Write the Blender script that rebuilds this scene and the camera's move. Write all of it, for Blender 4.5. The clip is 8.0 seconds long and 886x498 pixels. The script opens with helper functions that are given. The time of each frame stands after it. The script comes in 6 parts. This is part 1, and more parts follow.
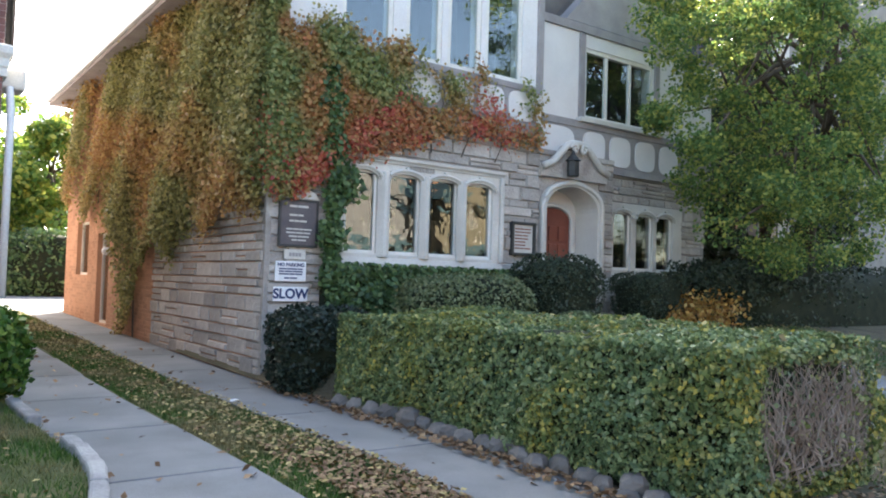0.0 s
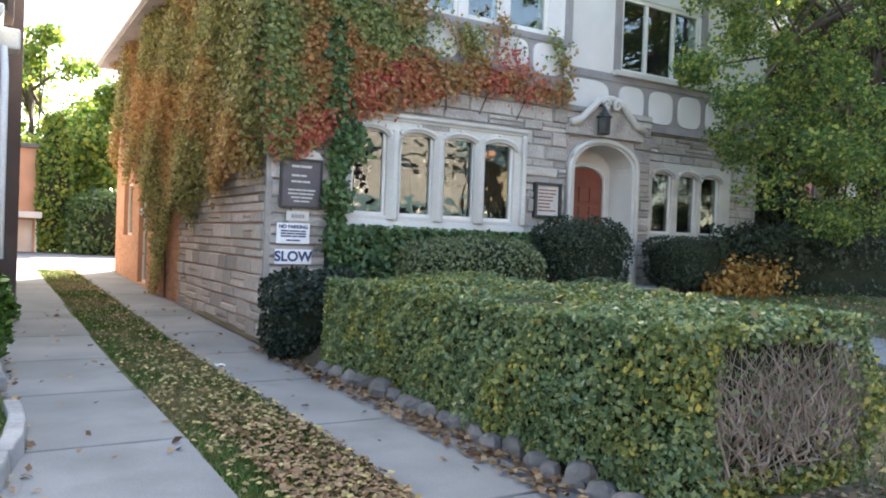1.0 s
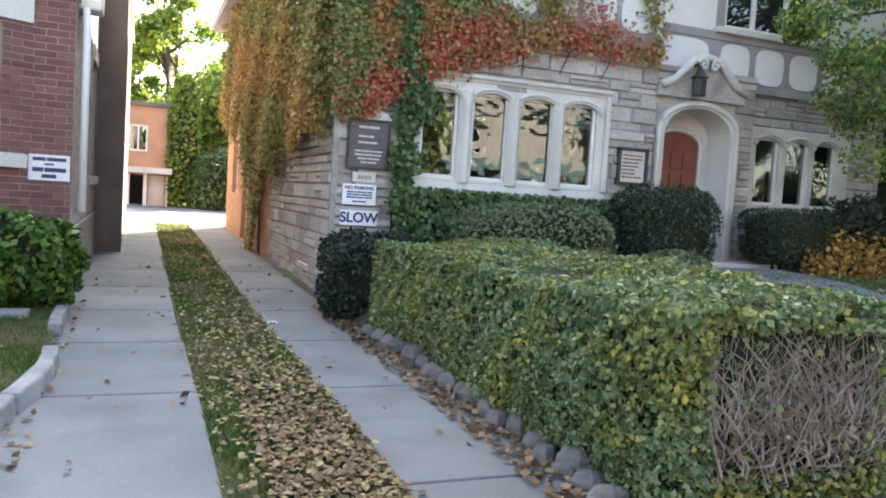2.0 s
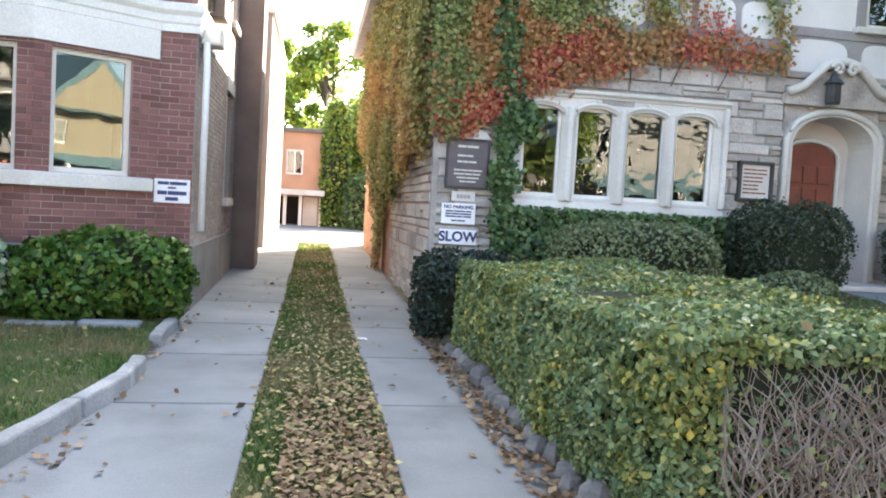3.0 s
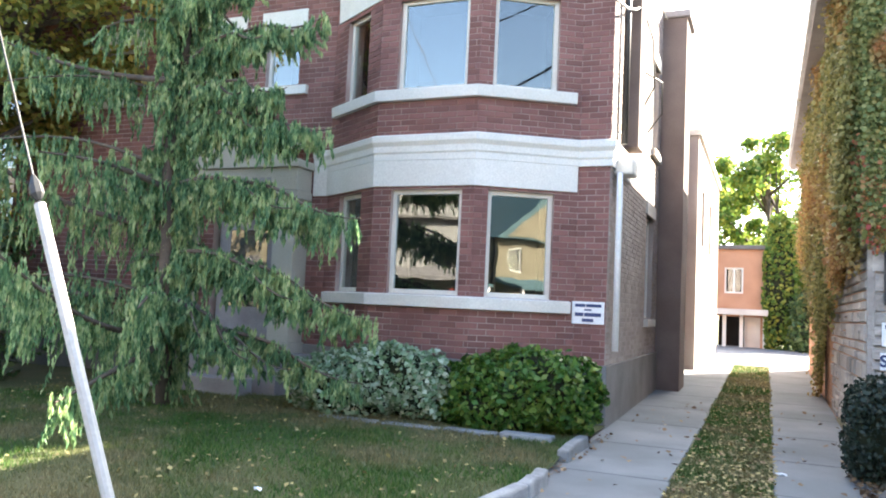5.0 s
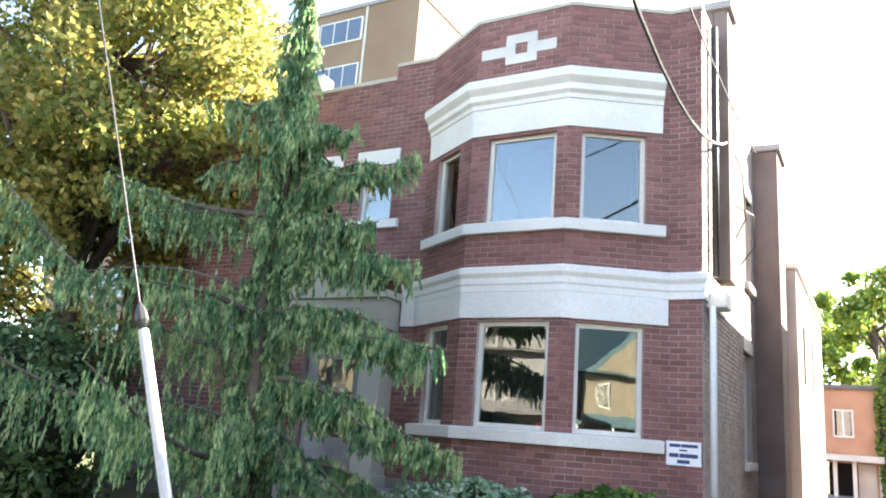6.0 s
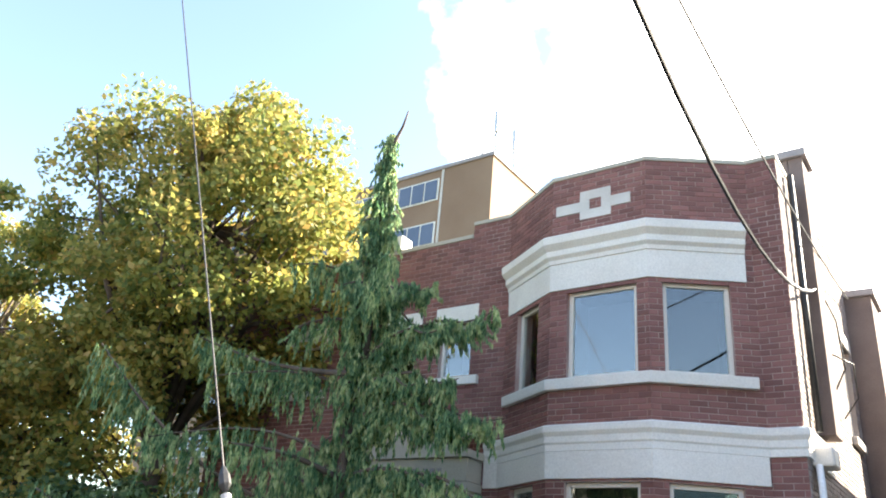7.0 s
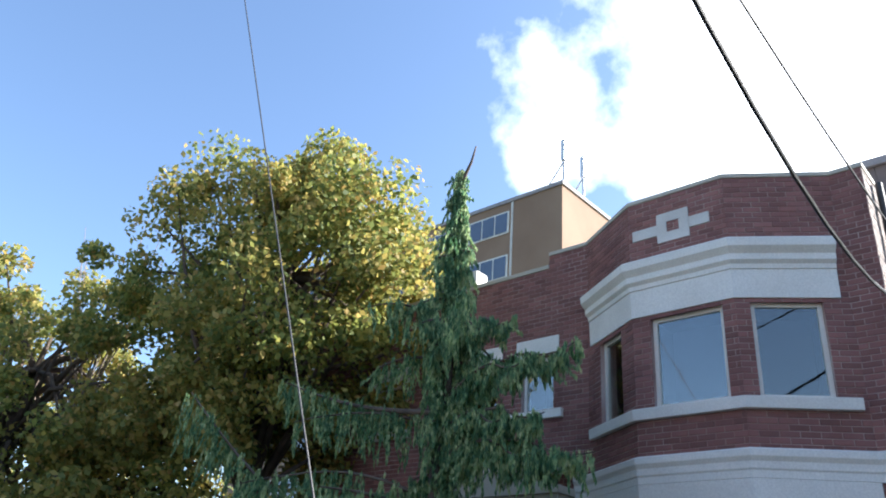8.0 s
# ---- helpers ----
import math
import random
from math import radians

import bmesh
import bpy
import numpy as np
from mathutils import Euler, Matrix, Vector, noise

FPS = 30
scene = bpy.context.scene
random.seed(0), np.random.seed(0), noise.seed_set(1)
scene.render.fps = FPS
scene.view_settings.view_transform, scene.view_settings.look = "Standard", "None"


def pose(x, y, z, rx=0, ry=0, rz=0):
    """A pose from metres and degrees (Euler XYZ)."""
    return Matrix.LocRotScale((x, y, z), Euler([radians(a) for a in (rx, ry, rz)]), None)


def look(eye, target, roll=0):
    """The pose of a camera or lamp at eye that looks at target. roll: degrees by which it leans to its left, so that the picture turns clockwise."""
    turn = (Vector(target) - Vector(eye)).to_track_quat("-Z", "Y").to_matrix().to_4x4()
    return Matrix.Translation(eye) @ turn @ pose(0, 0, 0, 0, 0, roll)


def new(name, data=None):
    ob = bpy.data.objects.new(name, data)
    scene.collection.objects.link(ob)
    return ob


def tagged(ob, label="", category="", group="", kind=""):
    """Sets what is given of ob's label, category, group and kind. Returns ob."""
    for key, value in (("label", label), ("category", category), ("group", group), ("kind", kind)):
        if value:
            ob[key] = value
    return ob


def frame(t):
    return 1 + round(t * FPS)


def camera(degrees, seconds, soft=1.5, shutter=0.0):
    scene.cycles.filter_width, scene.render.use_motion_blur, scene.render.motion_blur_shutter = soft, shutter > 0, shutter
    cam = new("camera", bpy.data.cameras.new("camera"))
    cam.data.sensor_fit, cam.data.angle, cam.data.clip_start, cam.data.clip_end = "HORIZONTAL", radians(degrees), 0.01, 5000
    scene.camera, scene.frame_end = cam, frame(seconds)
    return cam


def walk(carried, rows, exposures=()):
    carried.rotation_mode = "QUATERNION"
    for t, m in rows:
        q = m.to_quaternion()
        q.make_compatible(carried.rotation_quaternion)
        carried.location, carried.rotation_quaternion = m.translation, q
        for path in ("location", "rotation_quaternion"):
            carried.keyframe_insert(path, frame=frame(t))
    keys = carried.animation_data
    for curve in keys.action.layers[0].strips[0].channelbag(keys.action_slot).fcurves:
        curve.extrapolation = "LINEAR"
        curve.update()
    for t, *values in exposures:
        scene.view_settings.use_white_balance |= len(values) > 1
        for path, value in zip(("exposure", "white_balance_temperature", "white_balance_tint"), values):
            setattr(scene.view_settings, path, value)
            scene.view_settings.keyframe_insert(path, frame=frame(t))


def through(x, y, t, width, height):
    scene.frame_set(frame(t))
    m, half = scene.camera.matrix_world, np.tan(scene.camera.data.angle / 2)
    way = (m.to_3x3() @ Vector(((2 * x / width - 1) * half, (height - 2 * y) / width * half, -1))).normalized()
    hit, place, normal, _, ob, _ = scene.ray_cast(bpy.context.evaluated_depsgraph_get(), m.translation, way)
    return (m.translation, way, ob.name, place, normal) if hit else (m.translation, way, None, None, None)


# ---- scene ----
cam = camera(59.8, 8.0, soft=1.9)
PATH = [
    (0, (0.187, -0.203, 1.601), (1.374, 1.404, 1.685), 1.7),
    (0.5, (0.711, -0.305, 1.676), (1.907, 1.298, 1.675), 1.3),
    (1, (1.24, -0.326, 1.656), (2.266, 1.391, 1.634), 2.1),
    (1.5, (1.638, -0.368, 1.682), (2.531, 1.418, 1.57), 3.5),
    (3, (2.87, -0.597, 1.741), (3.209, 1.372, 1.635), 3.2),
    (3.5, (3.066, -0.571, 1.794), (3.179, 1.425, 1.724), 3.6),
    (4, (3.253, -0.641, 1.835), (2.969, 1.339, 1.804), 4.2),
    (4.5, (3.312, -0.679, 1.865), (2.763, 1.244, 1.855), 2.6),
    (5, (3.324, -0.694, 1.774), (2.549, 1.144, 1.92), 2.7),
    (5.2, (3.331, -0.709, 1.766), (2.477, 1.085, 1.995), 3.2),
    (6.3, (3.314, -0.708, 1.764), (2.3, 0.919, 2.332), 5.1),
    (6.5, (3.313, -0.705, 1.781), (2.258, 0.865, 2.43), 5.6),
    (7, (3.308, -0.735, 1.781), (2.215, 0.72, 2.609), 5.3),
    (7.5, (3.297, -0.736, 1.809), (2.156, 0.617, 2.741), 4.8),
    (8, (3.255, -0.736, 1.792), (2.033, 0.571, 2.687), 4.5),
]
EXPOSURES = [(0.0, 2.88, 7050, 10), (0.5, 3.15, 7200, 10), (1.0, 3.06, 7350, 10), (1.5, 3.0, 7350, 10), (3.0, 3.36, 7400, 10), (4.5, 3.33, 7100, 10), (6.5, 3.13, 7000, 10), (7.0, 2.65, 7100, 10), (7.5, 2.15, 6400, 10), (8.0, 1.72, 5950, 10)]
walk(cam, [(t, look(eye, target, roll)) for t, eye, target, roll in PATH], EXPOSURES)

# ---------------------------------------------------------------- light
SUN_AZ, SUN_EL = 36.0, 30.0          # degrees: to the right of +y, above the horizon
world = bpy.data.worlds.new("sky")
scene.world = world
world.use_nodes = True
wn, wl = world.node_tree.nodes, world.node_tree.links
bg = wn["Background"]
sky = wn.new("ShaderNodeTexSky")
sky.sky_type, sky.sun_disc = "NISHITA", False
sky.sun_elevation, sky.sun_rotation = radians(SUN_EL), radians(SUN_AZ)
sky.air_density, sky.dust_density, sky.ozone_density = 1.0, 1.2, 1.5
co = wn.new("ShaderNodeTexCoord")
cn = wn.new("ShaderNodeTexNoise")
cn.inputs["Scale"].default_value, cn.inputs["Detail"].default_value = 4.2, 9.0
cn.inputs["Roughness"].default_value = 0.52
cr = wn.new("ShaderNodeValToRGB")
cr.color_ramp.elements[0].position, cr.color_ramp.elements[1].position = 0.42, 0.66
mixw = wn.new("ShaderNodeMix")
mixw.data_type = "RGBA"
mixw.inputs[7].default_value = (13.0, 13.0, 13.2, 1)
wl.new(co.outputs["Generated"], cn.inputs["Vector"])
dotn = wn.new("ShaderNodeVectorMath")
dotn.operation = "DOT_PRODUCT"
dotn.inputs[1].default_value = (0.10, 0.74, 0.66)
wl.new(co.outputs["Generated"], dotn.inputs[0])
gain = wn.new("ShaderNodeMapRange")
gain.inputs["From Min"].default_value, gain.inputs["From Max"].default_value = 0.75, 0.97
gain.inputs["To Min"].default_value, gain.inputs["To Max"].default_value = -0.30, 0.26
wl.new(dotn.outputs["Value"], gain.inputs["Value"])
addc = wn.new("ShaderNodeMath")
wl.new(cn.outputs["Fac"], addc.inputs[0])
wl.new(gain.outputs[0], addc.inputs[1])
wl.new(addc.outputs[0], cr.inputs["Fac"])
wl.new(cr.outputs["Color"], mixw.inputs[0])
wl.new(sky.outputs["Color"], mixw.inputs[6])
wl.new(mixw.outputs[2], bg.inputs["Color"])
bg.inputs["Strength"].default_value = 0.10
sun = new("sun", bpy.data.lights.new("sun", "SUN"))
sun.data.energy, sun.data.angle, sun.data.color = 5.0, radians(0.5), (1.0, 0.93, 0.82)
_az, _el = radians(SUN_AZ), radians(SUN_EL)
sun.matrix_world = look(Vector((math.sin(_az) * math.cos(_el), math.cos(_az) * math.cos(_el), math.sin(_el))) * 60, (0, 0, 0))

# ---------------------------------------------------------------- materials


def shader(name):
    m = bpy.data.materials.new(name)
    m.use_nodes = True
    return m, m.node_tree.nodes, m.node_tree.links, m.node_tree.nodes["Principled BSDF"]


def surface(name, c1, c2, scale=6.0, rough=0.8, bump=0.3, fine=60.0, vary=0.0, spec=0.3, metal=0.0, island=False, stain=None, relief=0.01):
    """Two colours mixed by large noise, fine grain over it, bump; vary: brightness from piece to piece."""
    m, n, l, b = shader(name)
    tc = n.new("ShaderNodeTexCoord")
    big = n.new("ShaderNodeTexNoise")
    big.inputs["Scale"].default_value, big.inputs["Detail"].default_value = scale, 6.0
    small = n.new("ShaderNodeTexNoise")
    small.inputs["Scale"].default_value, small.inputs["Detail"].default_value = fine, 4.0
    l.new(tc.outputs["Object"], big.inputs["Vector"])
    l.new(tc.outputs["Object"], small.inputs["Vector"])
    ramp = n.new("ShaderNodeMapRange")
    ramp.inputs["From Min"].default_value, ramp.inputs["From Max"].default_value = 0.32, 0.68
    l.new(big.outputs["Fac"], ramp.inputs["Value"])
    mix = n.new("ShaderNodeMix")
    mix.data_type = "RGBA"
    mix.inputs[6].default_value, mix.inputs[7].default_value = (*c1, 1), (*c2, 1)
    l.new(ramp.outputs[0], mix.inputs[0])
    hsv = n.new("ShaderNodeHueSaturation")
    l.new(mix.outputs[2], hsv.inputs["Color"])
    val = n.new("ShaderNodeMapRange")
    val.inputs["To Min"].default_value, val.inputs["To Max"].default_value = 0.78, 1.22
    l.new(small.outputs["Fac"], val.inputs["Value"])
    out = val.outputs[0]
    if vary:
        if island:
            ran = n.new("ShaderNodeNewGeometry").outputs["Random Per Island"]
        else:
            ran = n.new("ShaderNodeObjectInfo").outputs["Random"]
        rm = n.new("ShaderNodeMapRange")
        rm.inputs["To Min"].default_value, rm.inputs["To Max"].default_value = 1 - vary, 1 + vary
        l.new(ran, rm.inputs["Value"])
        mul = n.new("ShaderNodeMath")
        mul.operation = "MULTIPLY"
        l.new(out, mul.inputs[0])
        l.new(rm.outputs[0], mul.inputs[1])
        out = mul.outputs[0]
    l.new(out, hsv.inputs["Value"])
    colour = hsv.outputs["Color"]
    if stain:
        st = n.new("ShaderNodeTexNoise")
        st.inputs["Scale"].default_value, st.inputs["Detail"].default_value = stain[1], 8.0
        l.new(tc.outputs["Object"], st.inputs["Vector"])
        sr = n.new("ShaderNodeMapRange")
        sr.inputs["From Min"].default_value, sr.inputs["From Max"].default_value = 0.52, 0.72
        sr.inputs["To Max"].default_value = stain[2]
        l.new(st.outputs["Fac"], sr.inputs["Value"])
        sm = n.new("ShaderNodeMix")
        sm.data_type = "RGBA"
        sm.inputs[7].default_value = (*stain[0], 1)
        l.new(sr.outputs[0], sm.inputs[0])
        l.new(colour, sm.inputs[6])
        colour = sm.outputs[2]
    l.new(colour, b.inputs["Base Color"])
    b.inputs["Roughness"].default_value, b.inputs["Metallic"].default_value = rough, metal
    b.inputs["Specular IOR Level"].default_value = spec
    if bump:
        bp = n.new("ShaderNodeBump")
        bp.inputs["Strength"].default_value, bp.inputs["Distance"].default_value = bump, relief
        l.new(small.outputs["Fac"], bp.inputs["Height"])
        l.new(bp.outputs["Normal"], b.inputs["Normal"])
    return m


def leafage(name, colours, rough=0.5, through=0.35, patch=0.0, patch_colours=()):
    """Leaf surface: colour from leaf to leaf, some light let through; patch: noise size of a second colour set."""
    m, n, l, b = shader(name)

    def ramp(cols, src):
        r = n.new("ShaderNodeValToRGB")
        e = r.color_ramp.elements
        while len(e) < len(cols):
            e.new(0.5)
        for k, (p, c) in enumerate(cols):
            e[k].position, e[k].color = p, (*c, 1)
        l.new(src, r.inputs["Fac"])
        return r.outputs["Color"]

    rnd = n.new("ShaderNodeNewGeometry").outputs["Random Per Island"]
    col = ramp(colours, rnd)
    if patch:
        tc = n.new("ShaderNodeTexCoord")
        nz = n.new("ShaderNodeTexNoise")
        nz.inputs["Scale"].default_value, nz.inputs["Detail"].default_value = patch, 3.0
        l.new(tc.outputs["Object"], nz.inputs["Vector"])
        mr = n.new("ShaderNodeMapRange")
        mr.inputs["From Min"].default_value, mr.inputs["From Max"].default_value = 0.46, 0.6
        l.new(nz.outputs["Fac"], mr.inputs["Value"])
        mx = n.new("ShaderNodeMix")
        mx.data_type = "RGBA"
        l.new(mr.outputs[0], mx.inputs[0])
        l.new(col, mx.inputs[6])
        l.new(ramp(patch_colours, rnd), mx.inputs[7])
        col = mx.outputs[2]
    l.new(col, b.inputs["Base Color"])
    b.inputs["Roughness"].default_value = rough
    b.inputs["Specular IOR Level"].default_value = 0.35
    tr = n.new("ShaderNodeBsdfTranslucent")
    l.new(col, tr.inputs["Color"])
    mixs = n.new("ShaderNodeMixShader")
    mixs.inputs[0].default_value = through
    l.new(b.outputs[0], mixs.inputs[1])
    l.new(tr.outputs[0], mixs.inputs[2])
    l.new(mixs.outputs[0], n["Material Output"].inputs["Surface"])
    return m


def pane(name, tint=(0.9, 0.95, 0.95), gloss=0.16, wave=0.0, size=5.0):
    """Window glass, set before a box painted as dark as an unlit room."""
    m, n, l, b = shader(name)
    gl = n.new("ShaderNodeBsdfGlossy")
    gl.inputs["Roughness"].default_value = 0.01
    if wave:
        tc = n.new("ShaderNodeTexCoord")
        nz = n.new("ShaderNodeTexNoise")
        nz.inputs["Scale"].default_value, nz.inputs["Detail"].default_value = size, 2.0
        bp = n.new("ShaderNodeBump")
        bp.inputs["Strength"].default_value, bp.inputs["Distance"].default_value = 1.0, wave
        l.new(tc.outputs["Object"], nz.inputs["Vector"])
        l.new(nz.outputs["Fac"], bp.inputs["Height"])
        l.new(bp.outputs["Normal"], gl.inputs["Normal"])
    tr = n.new("ShaderNodeBsdfTransparent")
    tr.inputs["Color"].default_value = (*tint, 1)
    lw = n.new("ShaderNodeLayerWeight")
    lw.inputs["Blend"].default_value = 0.5
    pw = n.new("ShaderNodeMath")
    pw.operation = "POWER"
    pw.inputs[1].default_value = 5.0
    l.new(lw.outputs["Facing"], pw.inputs[0])
    ad = n.new("ShaderNodeMath")
    ad.operation = "ADD"
    ad.inputs[1].default_value = gloss
    ad.use_clamp = True
    l.new(pw.outputs[0], ad.inputs[0])
    mx = n.new("ShaderNodeMixShader")
    l.new(ad.outputs[0], mx.inputs[0])
    l.new(tr.outputs[0], mx.inputs[1])
    l.new(gl.outputs[0], mx.inputs[2])
    l.new(mx.outputs[0], n["Material Output"].inputs["Surface"])
    return m


M_BRICK = surface("red_brick", (0.185, 0.085, 0.077), (0.25, 0.12, 0.107), 1.2, 0.85, 0.4, 90, 0.22, island=True)
M_BRICK_ONE = surface("red_brick_single", (0.185, 0.085, 0.077), (0.25, 0.12, 0.107), 1.2, 0.85, 0.4, 90, 0.22)
M_MORTAR = surface("mortar", (0.46, 0.37, 0.34), (0.25, 0.14, 0.125), 1.6, 0.95, 0.3, 120)
M_MORTAR_GREY = surface("grey_mortar", (0.42, 0.39, 0.37), (0.32, 0.30, 0.285), 2.0, 0.95, 0.3, 120)
M_SIDE = surface("brown_side_brick", (0.29, 0.245, 0.225), (0.38, 0.33, 0.31), 1.0, 0.9, 0.5, 40, 0.15, island=True)
M_CHIM = surface("dark_chimney_brick", (0.15, 0.115, 0.105), (0.21, 0.165, 0.15), 1.5, 0.9, 0.5, 40)
M_FOUND = surface("dark_foundation", (0.19, 0.175, 0.165), (0.27, 0.25, 0.24), 1.5, 0.9, 0.7, 30)
M_ORANGE = surface("orange_brick", (0.38, 0.20, 0.125), (0.48, 0.27, 0.175), 1.0, 0.9, 0.4, 50, 0.15, island=True)
M_STONE = surface("ashlar_stone", (0.36, 0.325, 0.30), (0.50, 0.465, 0.435), 2.2, 0.9, 0.9, 22, 0.28, stain=((0.16, 0.13, 0.12), 2.6, 0.5), relief=0.03)
M_STONE_ALL = surface("ashlar_stone_far", (0.36, 0.325, 0.30), (0.50, 0.465, 0.435), 2.2, 0.9, 0.9, 22, 0.28, island=True, stain=((0.16, 0.13, 0.12), 2.6, 0.5), relief=0.03)
M_LIME = surface("limestone", (0.53, 0.50, 0.465), (0.63, 0.61, 0.575), 1.5, 0.8, 0.3, 50, stain=((0.36, 0.33, 0.30), 1.2, 0.35))
M_PAINT = surface("cream_paint", (0.69, 0.67, 0.63), (0.76, 0.74, 0.70), 2.0, 0.6, 0.15, 40, stain=((0.45, 0.42, 0.38), 0.9, 0.22))
M_STUCCO = surface("stucco", (0.68, 0.66, 0.66), (0.75, 0.73, 0.73), 2.0, 0.9, 0.5, 70)
M_TIMBER = surface("grey_timber", (0.26, 0.24, 0.25), (0.34, 0.32, 0.32), 3.0, 0.75, 0.4, 40)
M_TAN = surface("tan_paint", (0.40, 0.37, 0.31), (0.46, 0.43, 0.37), 2.0, 0.65, 0.2, 50)
M_CONC = surface("concrete", (0.16, 0.171, 0.183), (0.235, 0.246, 0.258), 0.9, 0.85, 0.35, 80, 0.08, stain=((0.12, 0.125, 0.13), 1.1, 0.6))
M_CURB = surface("curb_stone", (0.22, 0.225, 0.23), (0.37, 0.37, 0.37), 3.0, 0.9, 0.8, 40, 0.12, stain=((0.22, 0.22, 0.21), 2.0, 0.5))
M_ROCK = surface("rock", (0.11, 0.105, 0.105), (0.21, 0.20, 0.195), 4.0, 0.9, 0.9, 30, 0.25)
M_SOIL = surface("soil", (0.075, 0.06, 0.04), (0.13, 0.115, 0.07), 1.2, 0.95, 0.9, 30, relief=0.03)
M_LAWN = surface("lawn_soil", (0.045, 0.07, 0.022), (0.12, 0.11, 0.05), 0.7, 0.95, 0.8, 60)
M_ASPHALT = surface("asphalt", (0.045, 0.045, 0.05), (0.065, 0.065, 0.07), 1.0, 0.9, 0.6, 120)
# near-black colour standing in for the shade of unlit rooms
M_ROOM_SHADE = surface("room_shade", (0.010, 0.010, 0.012), (0.02, 0.02, 0.022), 1.0, 0.9, 0.0)
M_IRON = surface("black_iron", (0.02, 0.02, 0.022), (0.04, 0.04, 0.04), 8.0, 0.5, 0.2, 80, spec=0.5)
M_DOOR = surface("red_brown_door", (0.17, 0.048, 0.032), (0.23, 0.07, 0.045), 3.0, 0.45, 0.2, 60)
M_WHITE = surface("white_sign", (0.80, 0.81, 0.84), (0.85, 0.86, 0.88), 2.0, 0.5, 0.05, 40)
M_NAVY = surface("navy_lettering", (0.03, 0.05, 0.14), (0.04, 0.06, 0.16), 2.0, 0.5, 0.0)
M_BRONZE = surface("bronze_plaque", (0.10, 0.09, 0.10), (0.14, 0.12, 0.13), 4.0, 0.5, 0.2, 60, metal=0.2)
M_GALV = surface("galvanised", (0.50, 0.51, 0.53), (0.62, 0.63, 0.65), 3.0, 0.45, 0.2, 60, metal=0.3)
M_GUARD = surface("white_guard", (0.46, 0.45, 0.44), (0.55, 0.54, 0.52), 3.0, 0.5, 0.1, 30)
M_ROOF = surface("roof_shingle", (0.12, 0.11, 0.11), (0.18, 0.17, 0.16), 2.0, 0.9, 0.6, 40)
M_TEAL = surface("teal_roof", (0.05, 0.10, 0.11), (0.07, 0.13, 0.14), 2.0, 0.8, 0.4, 30)
M_BARK = surface("bark", (0.07, 0.055, 0.045), (0.14, 0.11, 0.09), 4.0, 0.95, 1.0, 25)
M_TWIG = surface("dry_twig", (0.20, 0.16, 0.13), (0.34, 0.29, 0.25), 6.0, 0.9, 0.3, 40)
M_TOWER = surface("tan_tower_brick", (0.245, 0.16, 0.11), (0.29, 0.20, 0.14), 0.4, 0.9, 0.2, 20)
M_GLASS = pane("window_glass", gloss=0.13, wave=0.002, size=1.2)
M_OLDGLASS = pane("leaded_glass", (0.7, 0.72, 0.72), 0.11, 0.006, 3.0)
L_HEDGE = leafage("hedge_leaf", [(0, (0.07, 0.12, 0.055)), (0.45, (0.15, 0.22, 0.10)), (0.9, (0.27, 0.34, 0.17)), (1, (0.46, 0.41, 0.11))], 0.34, 0.25, 1.6,
                  [(0, (0.09, 0.14, 0.05)), (0.6, (0.21, 0.26, 0.09)), (0.85, (0.36, 0.35, 0.11)), (1, (0.56, 0.45, 0.09))])
L_YEW = leafage("yew_leaf", [(0, (0.012, 0.022, 0.016)), (1, (0.03, 0.05, 0.035))], 0.5, 0.1)
L_BUSH = leafage("bush_leaf", [(0, (0.08, 0.115, 0.05)), (1, (0.24, 0.27, 0.14))], 0.5, 0.25)
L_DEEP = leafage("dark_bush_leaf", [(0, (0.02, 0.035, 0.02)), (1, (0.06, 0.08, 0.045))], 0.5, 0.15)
L_COVER = leafage("ground_ivy_leaf", [(0, (0.03, 0.065, 0.025)), (0.7, (0.09, 0.16, 0.055)), (1, (0.18, 0.25, 0.10))], 0.4, 0.25)
L_PALE = leafage("variegated_leaf", [(0, (0.12, 0.22, 0.1)), (0.4, (0.22, 0.34, 0.2)), (1, (0.55, 0.62, 0.48))], 0.5, 0.25)
L_GREEN = leafage("shrub_leaf", [(0, (0.03, 0.09, 0.015)), (0.6, (0.07, 0.17, 0.03)), (1, (0.2, 0.28, 0.06))], 0.35, 0.25)
L_GOLD = leafage("gold_leaf", [(0, (0.25, 0.11, 0.03)), (0.6, (0.45, 0.24, 0.06)), (1, (0.5, 0.36, 0.12))], 0.5, 0.3)
L_IVY = leafage("autumn_ivy", [(0, (0.13, 0.15, 0.06)), (0.4, (0.25, 0.25, 0.09)), (1, (0.40, 0.36, 0.14))], 0.5, 0.35, 0.55,
                [(0, (0.30, 0.16, 0.07)), (0.5, (0.44, 0.25, 0.10)), (1, (0.48, 0.36, 0.13))])
L_RED = leafage("red_ivy", [(0, (0.36, 0.07, 0.06)), (0.45, (0.54, 0.13, 0.09)), (0.8, (0.55, 0.27, 0.13)), (1, (0.40, 0.34, 0.13))], 0.5, 0.35, 1.1,
                [(0, (0.22, 0.20, 0.08)), (0.5, (0.48, 0.22, 0.10)), (1, (0.54, 0.30, 0.13))])
L_MIXED = leafage("mixed_ivy", [(0, (0.11, 0.16, 0.06)), (0.5, (0.24, 0.28, 0.10)), (1, (0.40, 0.38, 0.15))], 0.5, 0.35, 1.3,
                  [(0, (0.28, 0.18, 0.07)), (0.55, (0.46, 0.26, 0.10)), (0.85, (0.50, 0.20, 0.10)), (1, (0.50, 0.36, 0.14))])
